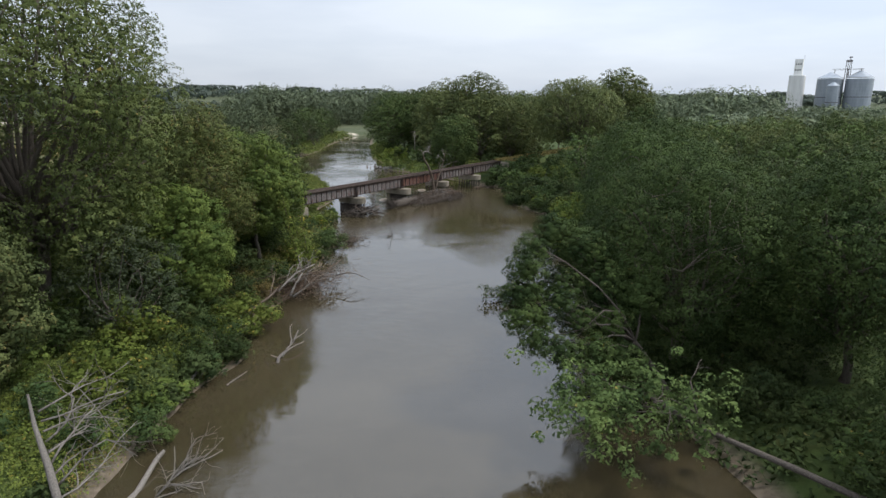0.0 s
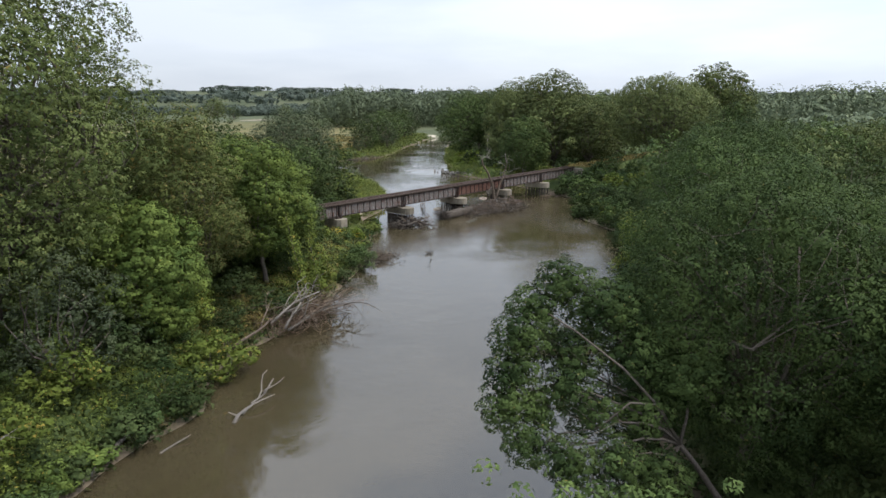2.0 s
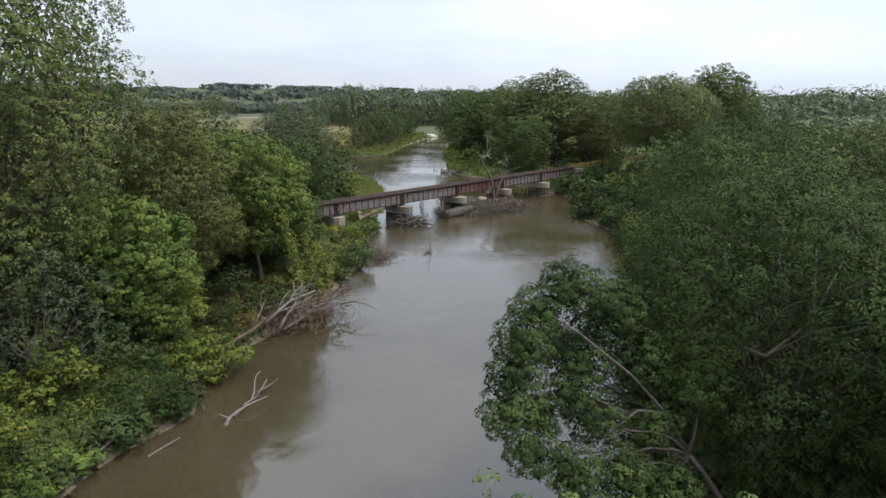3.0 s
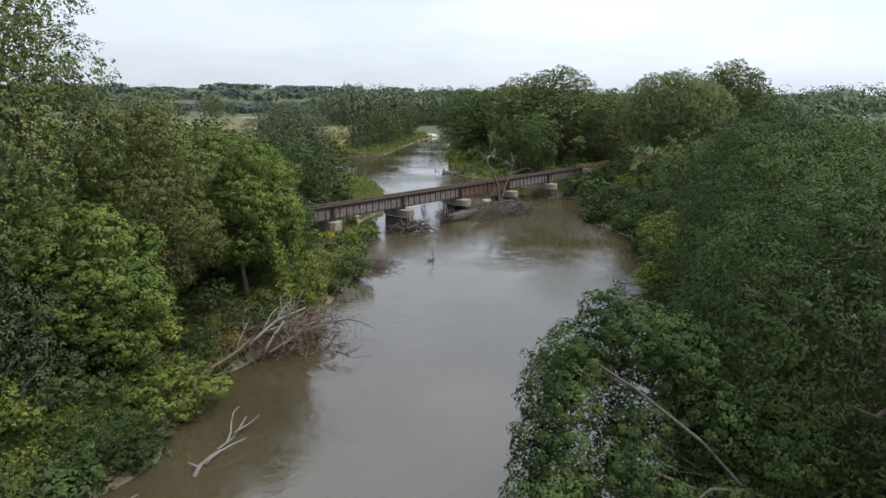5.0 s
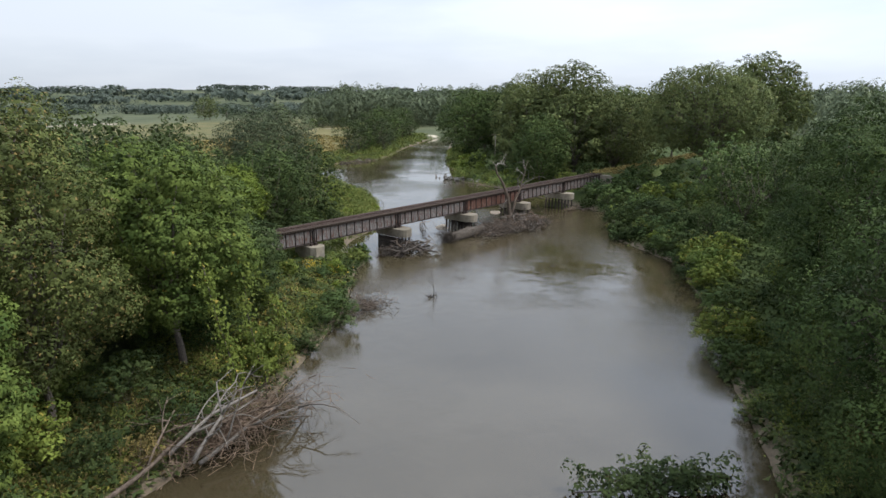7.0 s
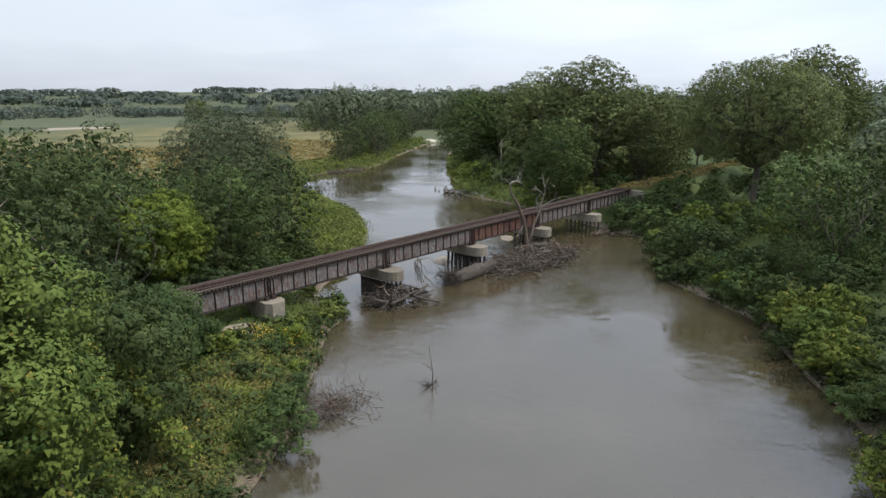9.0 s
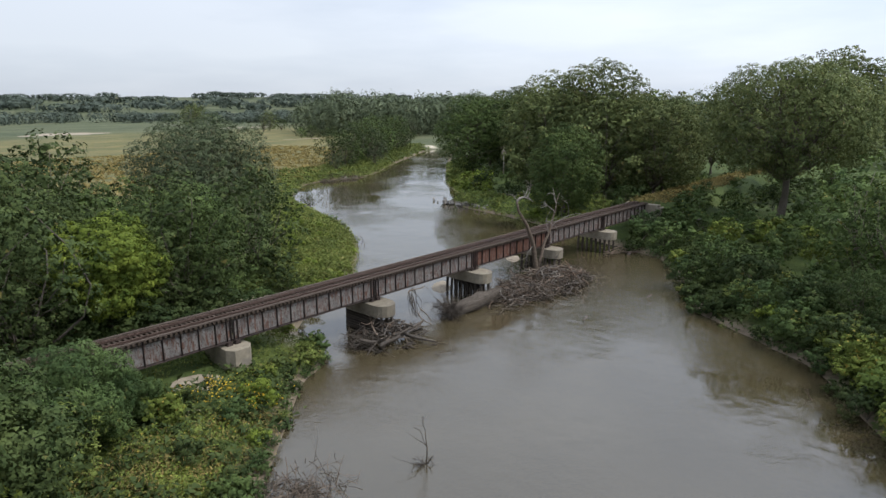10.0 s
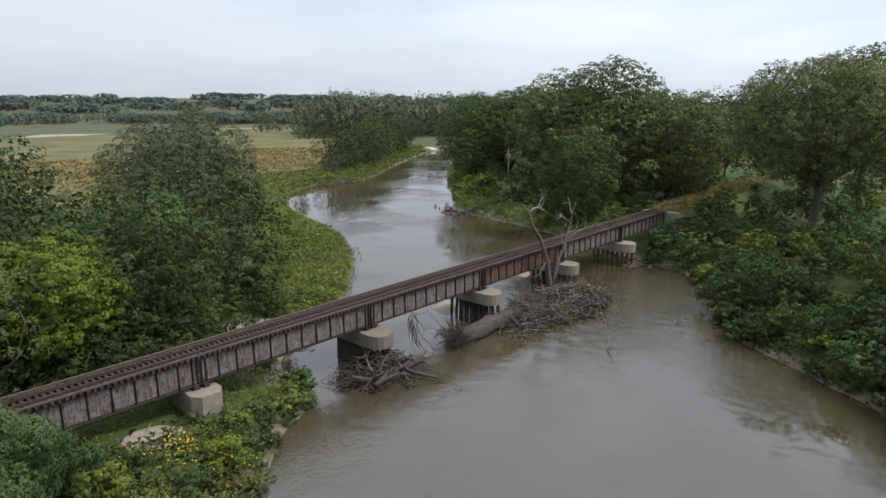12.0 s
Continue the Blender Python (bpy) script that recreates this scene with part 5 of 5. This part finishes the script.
st.tube([(-5.0, 0.1, 12.2), (-4.3, 0.1, 12.7), (-3.2, 0.1, 12.7), (-2.2, 0, 12.3), (-1.3, -0.1, 11.9)], (0.16, 0.14, 0.11, 0.08, 0.03), 6, 0.05, r6)
for p, dv, L in (((-5.0, 0.1, 12.3), (-0.5, 0, 1), 1.5), ((-3.4, 0.1, 12.7), (0.5, 0.1, 1), 1.8), ((-2.4, 0, 12.4), (1, 0, 0.6), 1.7), ((-2.4, 0, 12.4), (0.2, 0.2, 1), 1.6)):
    fork_out(st, p, dv, L, 0.07, 2, r6, 5, 2, 0, 0.3)
part("upper_limb", st, M_DEADWOOD, snag, smooth=True)
for p, dv, L in (((3.3, -0.3, 7.4), (1, 0, 0.55), 4.6), ((4.2, -0.3, 9.6), (-0.6, 0, 1), 2.6), ((2.6, -0.3, 6.6), (-0.5, 0.1, 1), 3.0), ((4.6, -0.3, 10.8), (0.7, 0.2, 1), 1.9), ((-0.7, 0.1, 5.4), (-0.6, -0.3, -0.5), 3.0)):
    st = Geo()
    fork_out(st, p, dv, L, 0.09, 2, r6, 5, 2, 0, 0.22)
    part("branch", st, M_DEADWOOD, snag, smooth=True)

# the jam against the second pier
jam2 = drift_pile((15.6, -3.8, 0), "dark driftwood tangle round the pier's piles", 4.2, 4.0, 1.9, 130, 4, -0.3, 3.6, 0.10)
twig_mass(jam2, (-3.2, 0.6, 0.4), 2.0, 2.4, 0.8, 160, 41, M_WETWOOD)
for p0, p1, ra in (((-2.8, -2.4, 0.6), (3.8, -2.2, 1.7), 0.24), ((-4.2, -0.5, 1.2), (2.6, -3.0, 1.9), 0.2), ((0.2, -1.6, 1.6), (2.4, -5.4, 0.3), 0.2), ((-3.6, -3.0, 0.9), (-1.2, -3.6, 1.6), 0.26)):
    part("log", crooked(p0, p1, ra, ra * 0.6, r6, 0.05, 8), M_WETWOOD, jam2, smooth=True)
hang = thing("driftwood_pile", (22, -2.2, 0), "stringy debris hanging from the girders into the water", "driftwood")
for k in range(16):
    x, y = r6.normal(0, 0.35), r6.normal(0, 0.3)
    g = crooked((x, y + 0.9, r6.uniform(2.5, 4.1)), (x + r6.normal(0, 0.3), y, r6.uniform(-0.1, 1.2)), 0.05, 0.02, r6, 0.1, 4)
    part("branch", g, M_WETWOOD, hang, smooth=True)
for p0, p1 in (((-0.3, -0.6, 1.3), (0.5, -2.6, -0.2)), ((0.2, -0.5, 1.6), (0.9, -1.6, 0.1)), ((-1.2, 0, 3.8), (1.6, 0.3, 4.0))):
    part("branch", crooked(p0, p1, 0.08, 0.04, r6, 0.08, 6), M_DRIFT, hang, smooth=True)
for x, y, s in ((17.2, -8.6, 5), (14.2, -11.8, 6), (16.5, -11.0, 7)):
    g = Geo()
    fork_out(g, (x, y, -0.1), (0.8, -0.5, 0.25), 1.6, 0.08, 2, np.random.default_rng(s), 5, 2)
    alone("driftwood_branch", g, M_WETWOOD, "dark snagged branch sticking out of the river", "branch", "snags in the river", smooth=True)
# sapling caught in mid-river
g = Geo()
rs = np.random.default_rng(9)
for k in range(9):
    fork_out(g, (0.6, -24.4, -0.1), rs.standard_normal(3) * (0.8, 0.8, 0.15) + np.array((0, 0, 0.45)), rs.uniform(0.8, 1.5), 0.04, 2, rs, 4, 2)
fork_out(g, (0.6, -24.4, -0.1), (0.05, 0, 1), 2.5, 0.06, 2, rs, 5, 2, 0, 0.1)
alone("driftwood_branch", g, M_WETWOOD, "bare dark sapling snagged in mid-river", "branch", "snags in the river", smooth=True)
for x, y, s in ((48.5, -19.5, 61), (35, -17.5, 62), (30, -43, 63), (45, 34, 64), (48, 38, 65), (82, 104, 66)):
    g = Geo()
    fork_out(g, (x, y, -0.1), (0.3, 0.2, 0.9), 0.9, 0.06, 2, np.random.default_rng(s), 4, 2)
    alone("driftwood_branch", g, M_WETWOOD, "small dark snag poking out of the water", "branch", "snags in the river", smooth=True)

# fallen trees along the left bank
ft = thing("fallen_tree", (-46, -39.8, 0.9), "bleached fallen tree lying down the bank into the river", "fallen tree")
part("trunk", crooked((-0.3, -0.2, 0.3), (5.6, 1.6, 1.3), 0.19, 0.13, r6, 0.06, 8), M_DRIFT, ft, smooth=True)
for p, dv, L, ra in (((5.5, 1.5, 0.9), (0.9, -0.1, 0.25), 7.5, 0.17), ((6.5, 0.2, 0.3), (0.55, 0.15, 0.65), 3.6, 0.18), ((7.5, 2.2, 1.3), (1, 0.3, 0.1), 7.0, 0.13), ((7.0, 0.3, 0.0), (1, 0.25, 0.12), 8.5, 0.17),
                     ((4.0, 1.2, 0.9), (0.5, 0.5, 0.5), 4.5, 0.11), ((9.0, 2.2, 1.0), (1, 0.5, 0.2), 6.5, 0.11), ((9.5, 1.0, 0.6), (1, 0.1, 0.25), 6.0, 0.11)):
    g = Geo()
    fork_out(g, p, dv, L, ra, 2, r6, 6, 3, 0.05, 0.14)
    part("branch", g, M_DEADWOOD if ra > 0.14 else M_DRIFT, ft, smooth=True)
twig_mass(ft, (10.5, 2.4, 0.5), 6.5, 3.0, 1.3, 1100, 51, M_BROWNWOOD)
rbt = Geo()
for k in range(34):
    fork_out(rbt, (-0.6, -0.3, 0.3), r6.standard_normal(3) * (0.7, 1, 1) + np.array((-0.5, 0, 0.2)), r6.uniform(0.5, 1.2), 0.05, 1, r6, 4, 2)
part("root_plate", rbt, M_WETWOOD, ft, "dark earthy root plate", smooth=True)
br = thing("driftwood_branch", (-53.3, -52.6, 0), "pale forked bough lying in the shallow water", "branch", "snags in the river")
for p0, p1, ra in (((0, 0, -0.05), (6.1, 3.4, 0.85), 0.18), ((1.2, 0.6, 0.1), (4.6, 0.9, 0.6), 0.11), ((2.6, 1.5, 0.3), (6.0, 4.2, 1.5), 0.1), ((4.4, 2.5, 0.4), (6.8, 2.6, 1.0), 0.1), ((0.8, 0.5, 0.1), (0.2, 1.2, 0.5), 0.11)):
    part("limb", crooked(p0, p1, ra, ra * 0.35, r6, 0.05, 7), M_DEADWOOD, br, smooth=True)
br = thing("driftwood_branch", (-59.5, -52.6, 0), "short bleached stick at the water's edge", "branch", "snags in the river")
part("limb", crooked((0, 0, 0), (2.6, 0.3, 0.35), 0.1, 0.04, r6, 0.06, 6), M_DEADWOOD, br, smooth=True)
lg = thing("fallen_log", (-63, -51.8, 0), "pale log sliding down the bank to the water", "log")
part("trunk", crooked((-2.4, -0.6, 0.1), (2.6, 2.2, 1.1), 0.22, 0.14, r6, 0.06, 8), M_DEADWOOD, lg, smooth=True)
# grey brush lying in the water below the bridge
bp = drift_pile((-9.6, -20.6, 0), "grey brushwood sunk along the water's edge", 3.6, 2.6, 1.0, 60, 14, 0.3, 4.2, 0.035)
twig_mass(bp, (1.0, -0.6, 0.4), 3.4, 2.2, 0.9, 300, 52, M_DRIFT)
# dead trees at the head of the bank
dt = thing("dead_tree", (-78.3, -61.6, ground_at(-78.3, -61.6)), "pale bare dead tree leaning over the bank", "dead tree")
g = Geo()
g.tube([(0, 0, -2.0), (0.1, 0.6, 1.5), (0.6, 2.6, 3.4), (1.6, 6.5, 4.6), (2.4, 9.0, 6.0)], (0.34, 0.28, 0.22, 0.15, 0.08), 9, 0.06, r6)
part("trunk", g, M_DEADWOOD, dt, smooth=True)
for k in range(9):
    g = Geo()
    fork_out(g, (0.3 + 0.25 * k, 1.0 + 0.8 * k, 2.0 + 0.4 * k), (r6.uniform(0.4, 1.2), r6.uniform(-0.3, 0.7), r6.uniform(-0.1, 0.5)), r6.uniform(3.0, 5.5), 0.09, 2, r6, 5, 3, 0.0, 0.16)
    part("branch", g, M_DEADWOOD, dt, smooth=True)
lg = thing("fallen_log", (-74.5, -61.0, 0), "bleached fallen tree top lying in the river's edge", "log")
part("trunk", crooked((-1.8, -1.6, 0.5), (4.6, 2.2, 0.5), 0.3, 0.14, r6, 0.05, 8), M_DEADWOOD, lg, smooth=True)
for k in range(9):
    g = Geo()
    fork_out(g, (1.0 + 0.4 * k, -2.2 + 0.2 * k, 0.2), (r6.uniform(0.4, 1), r6.uniform(-0.7, 0.5), r6.uniform(0.1, 0.5)), r6.uniform(1.6, 3.6), 0.07, 2, r6, 5, 2, 0, 0.18)
    part("branch", g, M_DEADWOOD, lg, smooth=True)

# tree fallen out over the water from the right bank
fr = thing("fallen_tree", (-50.5, -104, ground_at(-50.5, -104)), "leaning fallen tree with leafy crown hanging in the river", "fallen tree")
g = Geo()
g.tube([(-1.5, -4, -0.5), (-1.4, 0.5, 0.9), (-1.0, 5.2, 1.6), (0.6, 11.4, 1.8), (1.6, 15.5, 2.8), (0.8, 19, 3.4)], (0.25, 0.22, 0.2, 0.17, 0.12, 0.06), 9, 0.06, r6)
for k in range(8):
    fork_out(g, (0.6, 11.4 + k * 0.9, 1.9 + 0.15 * k), (r6.uniform(-1, 0.9), r6.uniform(0.1, 1), r6.uniform(-0.1, 0.7)), r6.uniform(2.5, 4.5), 0.1, 2, r6, 5, 2)
part("trunk", g, M_BARK, fr, smooth=True)
r7 = np.random.default_rng(70)
c7, n7 = [], []
for k in range(210):
    s = r7.uniform(0, 1)
    p = np.array((0.2 - 1.4 * s, 12 + 8.5 * s, 2.2 + 0.8 * s)) + r7.standard_normal(3) * (2.3, 1.9, 1.3)
    p[2] = max(p[2], -0.8)
    u = unit(r7.standard_normal((38, 3)) + np.array((0, 0, 0.6)))
    c7.append(p + u * r7.uniform(0.4, 0.9) * (1, 1, 0.7))
    n7.append(unit(u * 0.7 + np.array((0, 0, 0.35)) + r7.standard_normal((38, 3)) * 0.3))
part("crown", leaves_mesh("crown", M_MAPLE, np.concatenate(c7), np.concatenate(n7), 0.34, 0.2, r7), M_MAPLE, fr)
# low leafy bough reaching over the water further on
r7 = np.random.default_rng(71)
bo = thing("fallen_tree", (-17.6, -64.6, 0.1), "dark leafy bough fallen into the river", "fallen tree")
part("trunk", crooked((1.5, -2.5, 0.6), (-6.5, 4.5, 0.4), 0.14, 0.05, r7, 0.04, 6), M_BARK, bo, smooth=True)
c7, n7 = [], []
for k in range(120):
    s = r7.uniform(0, 1)
    p = np.array((1 - 6.8 * s, -2 + 6.0 * s, 0.7)) + r7.standard_normal(3) * (0.9, 0.9, 0.45)
    u = unit(r7.standard_normal((30, 3)) + np.array((0, 0, 0.7)))
    c7.append(p + u * r7.uniform(0.3, 0.7))
    n7.append(unit(u * 0.7 + np.array((0, 0, 0.35)) + r7.standard_normal((30, 3)) * 0.3))
part("crown", leaves_mesh("crown", M_DARK, np.concatenate(c7), np.concatenate(n7), 0.34, 0.17, r7), M_DARK, bo)


# ---- vines hung over the bank trees ----
def hung_vine(line, spread, count, seed):
    r = np.random.default_rng(seed)
    line = np.array(line, float)
    s = r.uniform(0, len(line) - 1.001, count)
    i = s.astype(int)
    c = line[i] + (line[i + 1] - line[i]) * (s - i)[:, None] + r.standard_normal((count, 3)) * spread
    n = unit(np.array((0.5, -0.8, 0.55)) + r.standard_normal((count, 3)) * 0.45)
    t = thing("hanging_vine", tuple(line[-1]), "light green vine hanging down over the trees", "vine", "vines on the bank")
    part("foliage", leaves_mesh("foliage", M_VINE, c - line[-1], n, 0.3, 0.24, r), M_VINE, t)
    g = Geo()
    g.tube(list(line - line[-1]) + [np.array((0, 0, -line[-1][2] + 0.3))], np.linspace(0.03, 0.06, len(line) + 1), 5)
    part("stem", g, M_BARK, t, smooth=True)
    return t


hung_vine([(-31.8, -32.6, 14.5), (-31.0, -33.2, 11.5), (-31.2, -33.6, 8.5), (-30.8, -33.9, 5), (-30.2, -33.9, 2.6)], (0.35, 0.35, 0.3), 900, 1)
hung_vine([(-34.5, -33.6, 13.0), (-34.2, -34.0, 9.8), (-33.6, -34.3, 6.5), (-32.8, -34.4, 3.0)], (0.4, 0.35, 0.3), 800, 2)
hung_vine([(-25.0, -21.0, 9.5), (-24.2, -22.0, 9.2), (-23.6, -22.6, 7.5), (-22.8, -23.0, 5), (-21.4, -23.8, 2.8)], (0.4, 0.4, 0.4), 1300, 3)
hung_vine([(-27, -22.6, 8.5), (-26.8, -23.6, 6.0), (-26.7, -24.6, 3.0)], (0.5, 0.4, 0.4), 1000, 4)


# ---- pole with transformers, cable over the river ----
pole = thing("utility_pole", (130, 65.5, ground_at(130, 65.5)), "grey timber utility pole with two transformers", "pole")
PH = 12.6 - ground_at(130, 65.5)
g = Geo()
g.tube([(0, 0, -0.8), (0, 0, PH)], (0.2, 0.14), 10)
part("pole", g, M_DEADWOOD, pole, smooth=True)
g = Geo()
g.box(-1.4, 1.4, -0.08, 0.08, PH - 0.55, PH - 0.38, turn=Matrix.Rotation(radians(-50), 3, "Z").to_4x4(), bev=0.01)
part("crossarm", g, M_GUARD, pole)
for s in (-1, 1):
    g = Geo()
    ang = np.linspace(0, 6.283, 13)[:-1]
    cx, cy = s * 0.42 * math.cos(radians(-50)), s * 0.42 * math.sin(radians(-50))
    ring = [(cx + 0.33 * math.cos(a), cy + 0.33 * math.sin(a)) for a in ang]
    g.prism(ring, PH - 2.4, PH - 1.2, 0.06)
    part("transformer", g, M_CONCRETE, pole, "pale grey transformer can")
g = Geo()
a, b = np.array((129.4, 65.7, 12.0)), np.array((28, 130, 9.5))
s = np.linspace(0, 1, 24)[:, None]
line = a + (b - a) * s
line[:, 2] -= (5.2 * 4 * s * (1 - s))[:, 0]
g.tube(line, 0.03, 4)
alone("cable", g, M_STIFF, "thin dark cable slung across the river", "cable")
tp = thing("utility_pole", (28, 130, ground_at(28, 130)), "grey timber post carrying the cable", "pole")
g = Geo()
g.tube([(0, 0, -0.8), (0, 0, 9.7 - ground_at(28, 130))], (0.16, 0.12), 8)
part("pole", g, M_DEADWOOD, tp, smooth=True)


# ---- pale log and planks by the last pier, rubble at the bend ----
lp = thing("fallen_log", (73.4, -5.6, 0), "pale bare pole leaning up the bank", "log")
part("trunk", crooked((0, 0, -0.2), (4.6, -0.3, 2.5), 0.12, 0.07, r6, 0.01, 7), M_GUARD, lp, smooth=True)
for k, (x, y, an) in enumerate(((70.4, -6.2, 20), (71.8, -5.6, -15), (73.0, -6.4, 5))):
    g = Geo()
    g.box(-1.2, 1.2, -0.25, 0.25, 0.04, 0.12, bev=0.01)
    ob = alone("plank", g, M_GUARD, "pale washed-up plank at the water's edge", "plank", "planks by the pier")
    ob.matrix_basis = pose(x, y, 0.02, 6 - 5 * k, 3, an)
wk = thing("driftwood_pile", (69.9, -1.2, 0), "sticks lodged against the last pier's piles", "driftwood")
for k in range(12):
    part("branch", crooked((r6.uniform(-4, -1), r6.uniform(-3.5, -1), 0.3), (r6.uniform(0, 2.5), r6.uniform(-4.5, -1.5), r6.uniform(0.1, 0.7)), 0.09, 0.04, r6, 0.05, 5), M_DRIFT, wk, smooth=True)


def stone(rng, s):
    g = Geo()
    v = [(x, y, z) for x in (-1, 1) for y in (-1, 1) for z in (-1, 1)]
    v = np.array(v, float) * rng.uniform(0.55, 1.0, (8, 3)) * (s, s * 0.8, s * 0.6)
    g.add(v, [(0, 1, 3, 2), (4, 6, 7, 5), (0, 4, 5, 1), (2, 3, 7, 6), (0, 2, 6, 4), (1, 5, 7, 3)])
    return g


rip = thing("rubble_heap", (91.5, 49.5, 0), "pale broken rubble heaped at the river's bend", "rubble")
for k in range(46):
    x, y = r6.normal(0, 1.0) + 0.5, r6.normal(0, 4.2)
    part("stone", stone(r6, r6.uniform(0.3, 0.75)), M_ROCK, rip, place=pose(x + 0.35 * y / 4, y, r6.uniform(0.1, 0.9), r6.uniform(0, 360), r6.uniform(0, 360), r6.uniform(0, 360)))
for k, (x, y, s) in enumerate(((93.5, -7.5, 0.9), (95.0, -8.6, 0.7), (92.5, -9.3, 0.6))):
    ob = alone("boulder", stone(r6, s), M_ROCK, "pale stone block below the abutment", "stone", "stones below the abutment")
    ob.matrix_basis = pose(x, y, ground_at(x, y) + s * 0.25, 10 * k, 5, 40 * k)
bh = thing("driftwood_pile", (74, 93.5, ground_at(74, 93.5)), "dark root tangle on the grassy bar", "driftwood")
for k in range(24):
    g = Geo()
    fork_out(g, (0, 0, 0.2), r6.standard_normal(3) + np.array((0, 0, 0.6)), r6.uniform(1.2, 3.2), 0.1, 1, r6, 4, 2)
    part("branch", g, M_WETWOOD if k % 3 else M_DRIFT, bh, smooth=True)
fb = drift_pile((110, 122, 0.2), "dark driftwood along the far bank", 9, 2.5, 1.0, 40, 15, 0.4, 5.0, 0.16)


# ---- grain elevator, bins and sheds beyond the woods ----
def plain_paint(name, dark, light, rough, metal=0.0):
    return grained(name, dark, light, 0.35, rough, 0.1, stretch=(1, 1, 0.25), metal=metal)


def yonder(x, y):
    """Plan position beyond the woods, and the buildings' scale."""
    return pose(-93 + 1.29 * (x + 93), -100 + 1.29 * (y + 100), 2) @ Matrix.Diagonal((0.84, 0.84, 1.05, 1))


M_WHITE = plain_paint("elevator_concrete", (0.62, 0.61, 0.58), (0.78, 0.77, 0.74), 0.8)
M_ZINC = plain_paint("galvanised_steel", (0.24, 0.27, 0.3), (0.36, 0.39, 0.42), 0.5, 0.3)
el = thing("grain_elevator", yonder(385, -57.5), "white concrete grain elevator with tall head house", "elevator")
g = Geo()
ring = []
for cx, cy, a0 in ((4.6, -3.2, -90), (4.6, 3.2, 0), (-4.6, 3.2, 90), (-4.6, -3.2, 180)):
    ring += [(cx + 2.6 * math.cos(radians(a0 + a)), cy + 2.6 * math.sin(radians(a0 + a))) for a in (0, 30, 60, 90)]
g.prism([(y, x) for x, y in ring][::-1], 0, 41.5, 0.3)
part("silo_block", g, M_WHITE, el)
g = Geo()
g.box(-3.5, 3.5, -3.9, 3.5, 41.6, 54, bev=0.15)
part("head_house", g, M_WHITE, el)
for z in (45, 49.5):
    for y in (-2, 0, 2):
        g = Geo()
        g.box(-3.58, -3.5, y - 0.45, y + 0.45, z, z + 1.3)
        part("window", g, M_STIFF, el)
g = Geo()
g.tube([(0, -4.2, 54), (0, -4.2, 57)], 0.12, 5)
part("mast", g, M_STIFF, el)


def grain_bin(x, y, rad, eave, peak):
    t = thing("grain_bin", yonder(x, y), "round galvanised steel grain bin with conical roof", "grain bin", "grain bins")
    g = Geo()
    n = 36
    ang = np.linspace(0, 2 * math.pi, n + 1)[:-1]
    lv = np.arange(0, eave + 0.1, 1.2)
    v, f = [], []
    for k, z in enumerate(lv):
        rr = rad + (0.06 if k % 2 else 0)
        v += [(rr * math.cos(a), rr * math.sin(a), z) for a in ang]
    for k in range(len(lv) - 1):
        f += [(k * n + i, k * n + (i + 1) % n, (k + 1) * n + (i + 1) % n, (k + 1) * n + i) for i in range(n)]
    g.add(v, f)
    part("wall", g, M_ZINC, t)
    g = Geo()
    g.add([((rad + 0.3) * math.cos(a), (rad + 0.3) * math.sin(a), eave) for a in ang] + [(1.0 * math.cos(a), 1.0 * math.sin(a), peak) for a in ang],
          [(i, (i + 1) % n, n + (i + 1) % n, n + i) for i in range(n)] + [tuple(range(n, 2 * n))])
    part("roof", g, M_ZINC, t)
    for z in (eave * 0.35, eave * 0.62):
        g = Geo()
        g.add([((rad + 0.16) * math.cos(a), (rad + 0.16) * math.sin(a), z + dz) for dz in (0, 0.35) for a in ang], [(i, (i + 1) % n, n + (i + 1) % n, n + i) for i in range(n)])
        part("wind_ring", g, M_STIFF, t)
    return t


grain_bin(387, -76, 11.2, 39, 43.5)
grain_bin(388, -92, 11.6, 39.5, 44.5)
grain_bin(372, -79, 5.4, 33, 35.5)
gallery = thing("conveyor_bridge", yonder(387.4, -85), "dark steel conveyor gallery over the grain bins", "conveyor")
g = Geo()
for z in (0, 0.7):
    g.box(-0.6, 0.6, -13, 13, 45.2 + z, 45.35 + z)
for y in (-11, 0, 11):
    g.tube([(0, y, 40), (0, y, 46)], 0.25, 6)
part("walkway", g, M_STIFF, gallery)
g = Geo()
for y in (-2.4, -0.8, 0.8, 2.4):
    g.tube([(0, y, 0.3), (0, y * 0.9, 51.5)], 0.3, 5)
g.box(-1, 1, -2.6, 2.6, 51.2, 52.4)
g.box(-1, 1, -2.2, 0.4, 54.2, 55.0)
g.tube([(0, -1, 52), (0, -0.6, 55)], 0.35, 5)
part("leg_tower", g, M_STIFF, gallery)
for x, y, w, d, h in ((392, -112, 18, 12, 12), (372, -116, 14, 10, 7), (380, -135, 22, 14, 8)):
    t = thing("farm_shed", yonder(x, y), "low pale metal farm shed", "shed", "sheds by the bins")
    g = Geo()
    g.box(-d / 2, d / 2, -w / 2, w / 2, 0, h * 0.7)
    part("wall", g, M_WHITE, t)
    g = Geo()
    g.add([(-d / 2 - 0.3, -w / 2 - 0.3, h * 0.7), (d / 2 + 0.3, -w / 2 - 0.3, h * 0.7), (0, -w / 2 - 0.3, h), (-d / 2 - 0.3, w / 2 + 0.3, h * 0.7), (d / 2 + 0.3, w / 2 + 0.3, h * 0.7), (0, w / 2 + 0.3, h)],
          [(0, 1, 2), (3, 5, 4), (0, 2, 5, 3), (1, 4, 5, 2), (0, 3, 4, 1)])
    part("roof", g, M_ZINC, t)
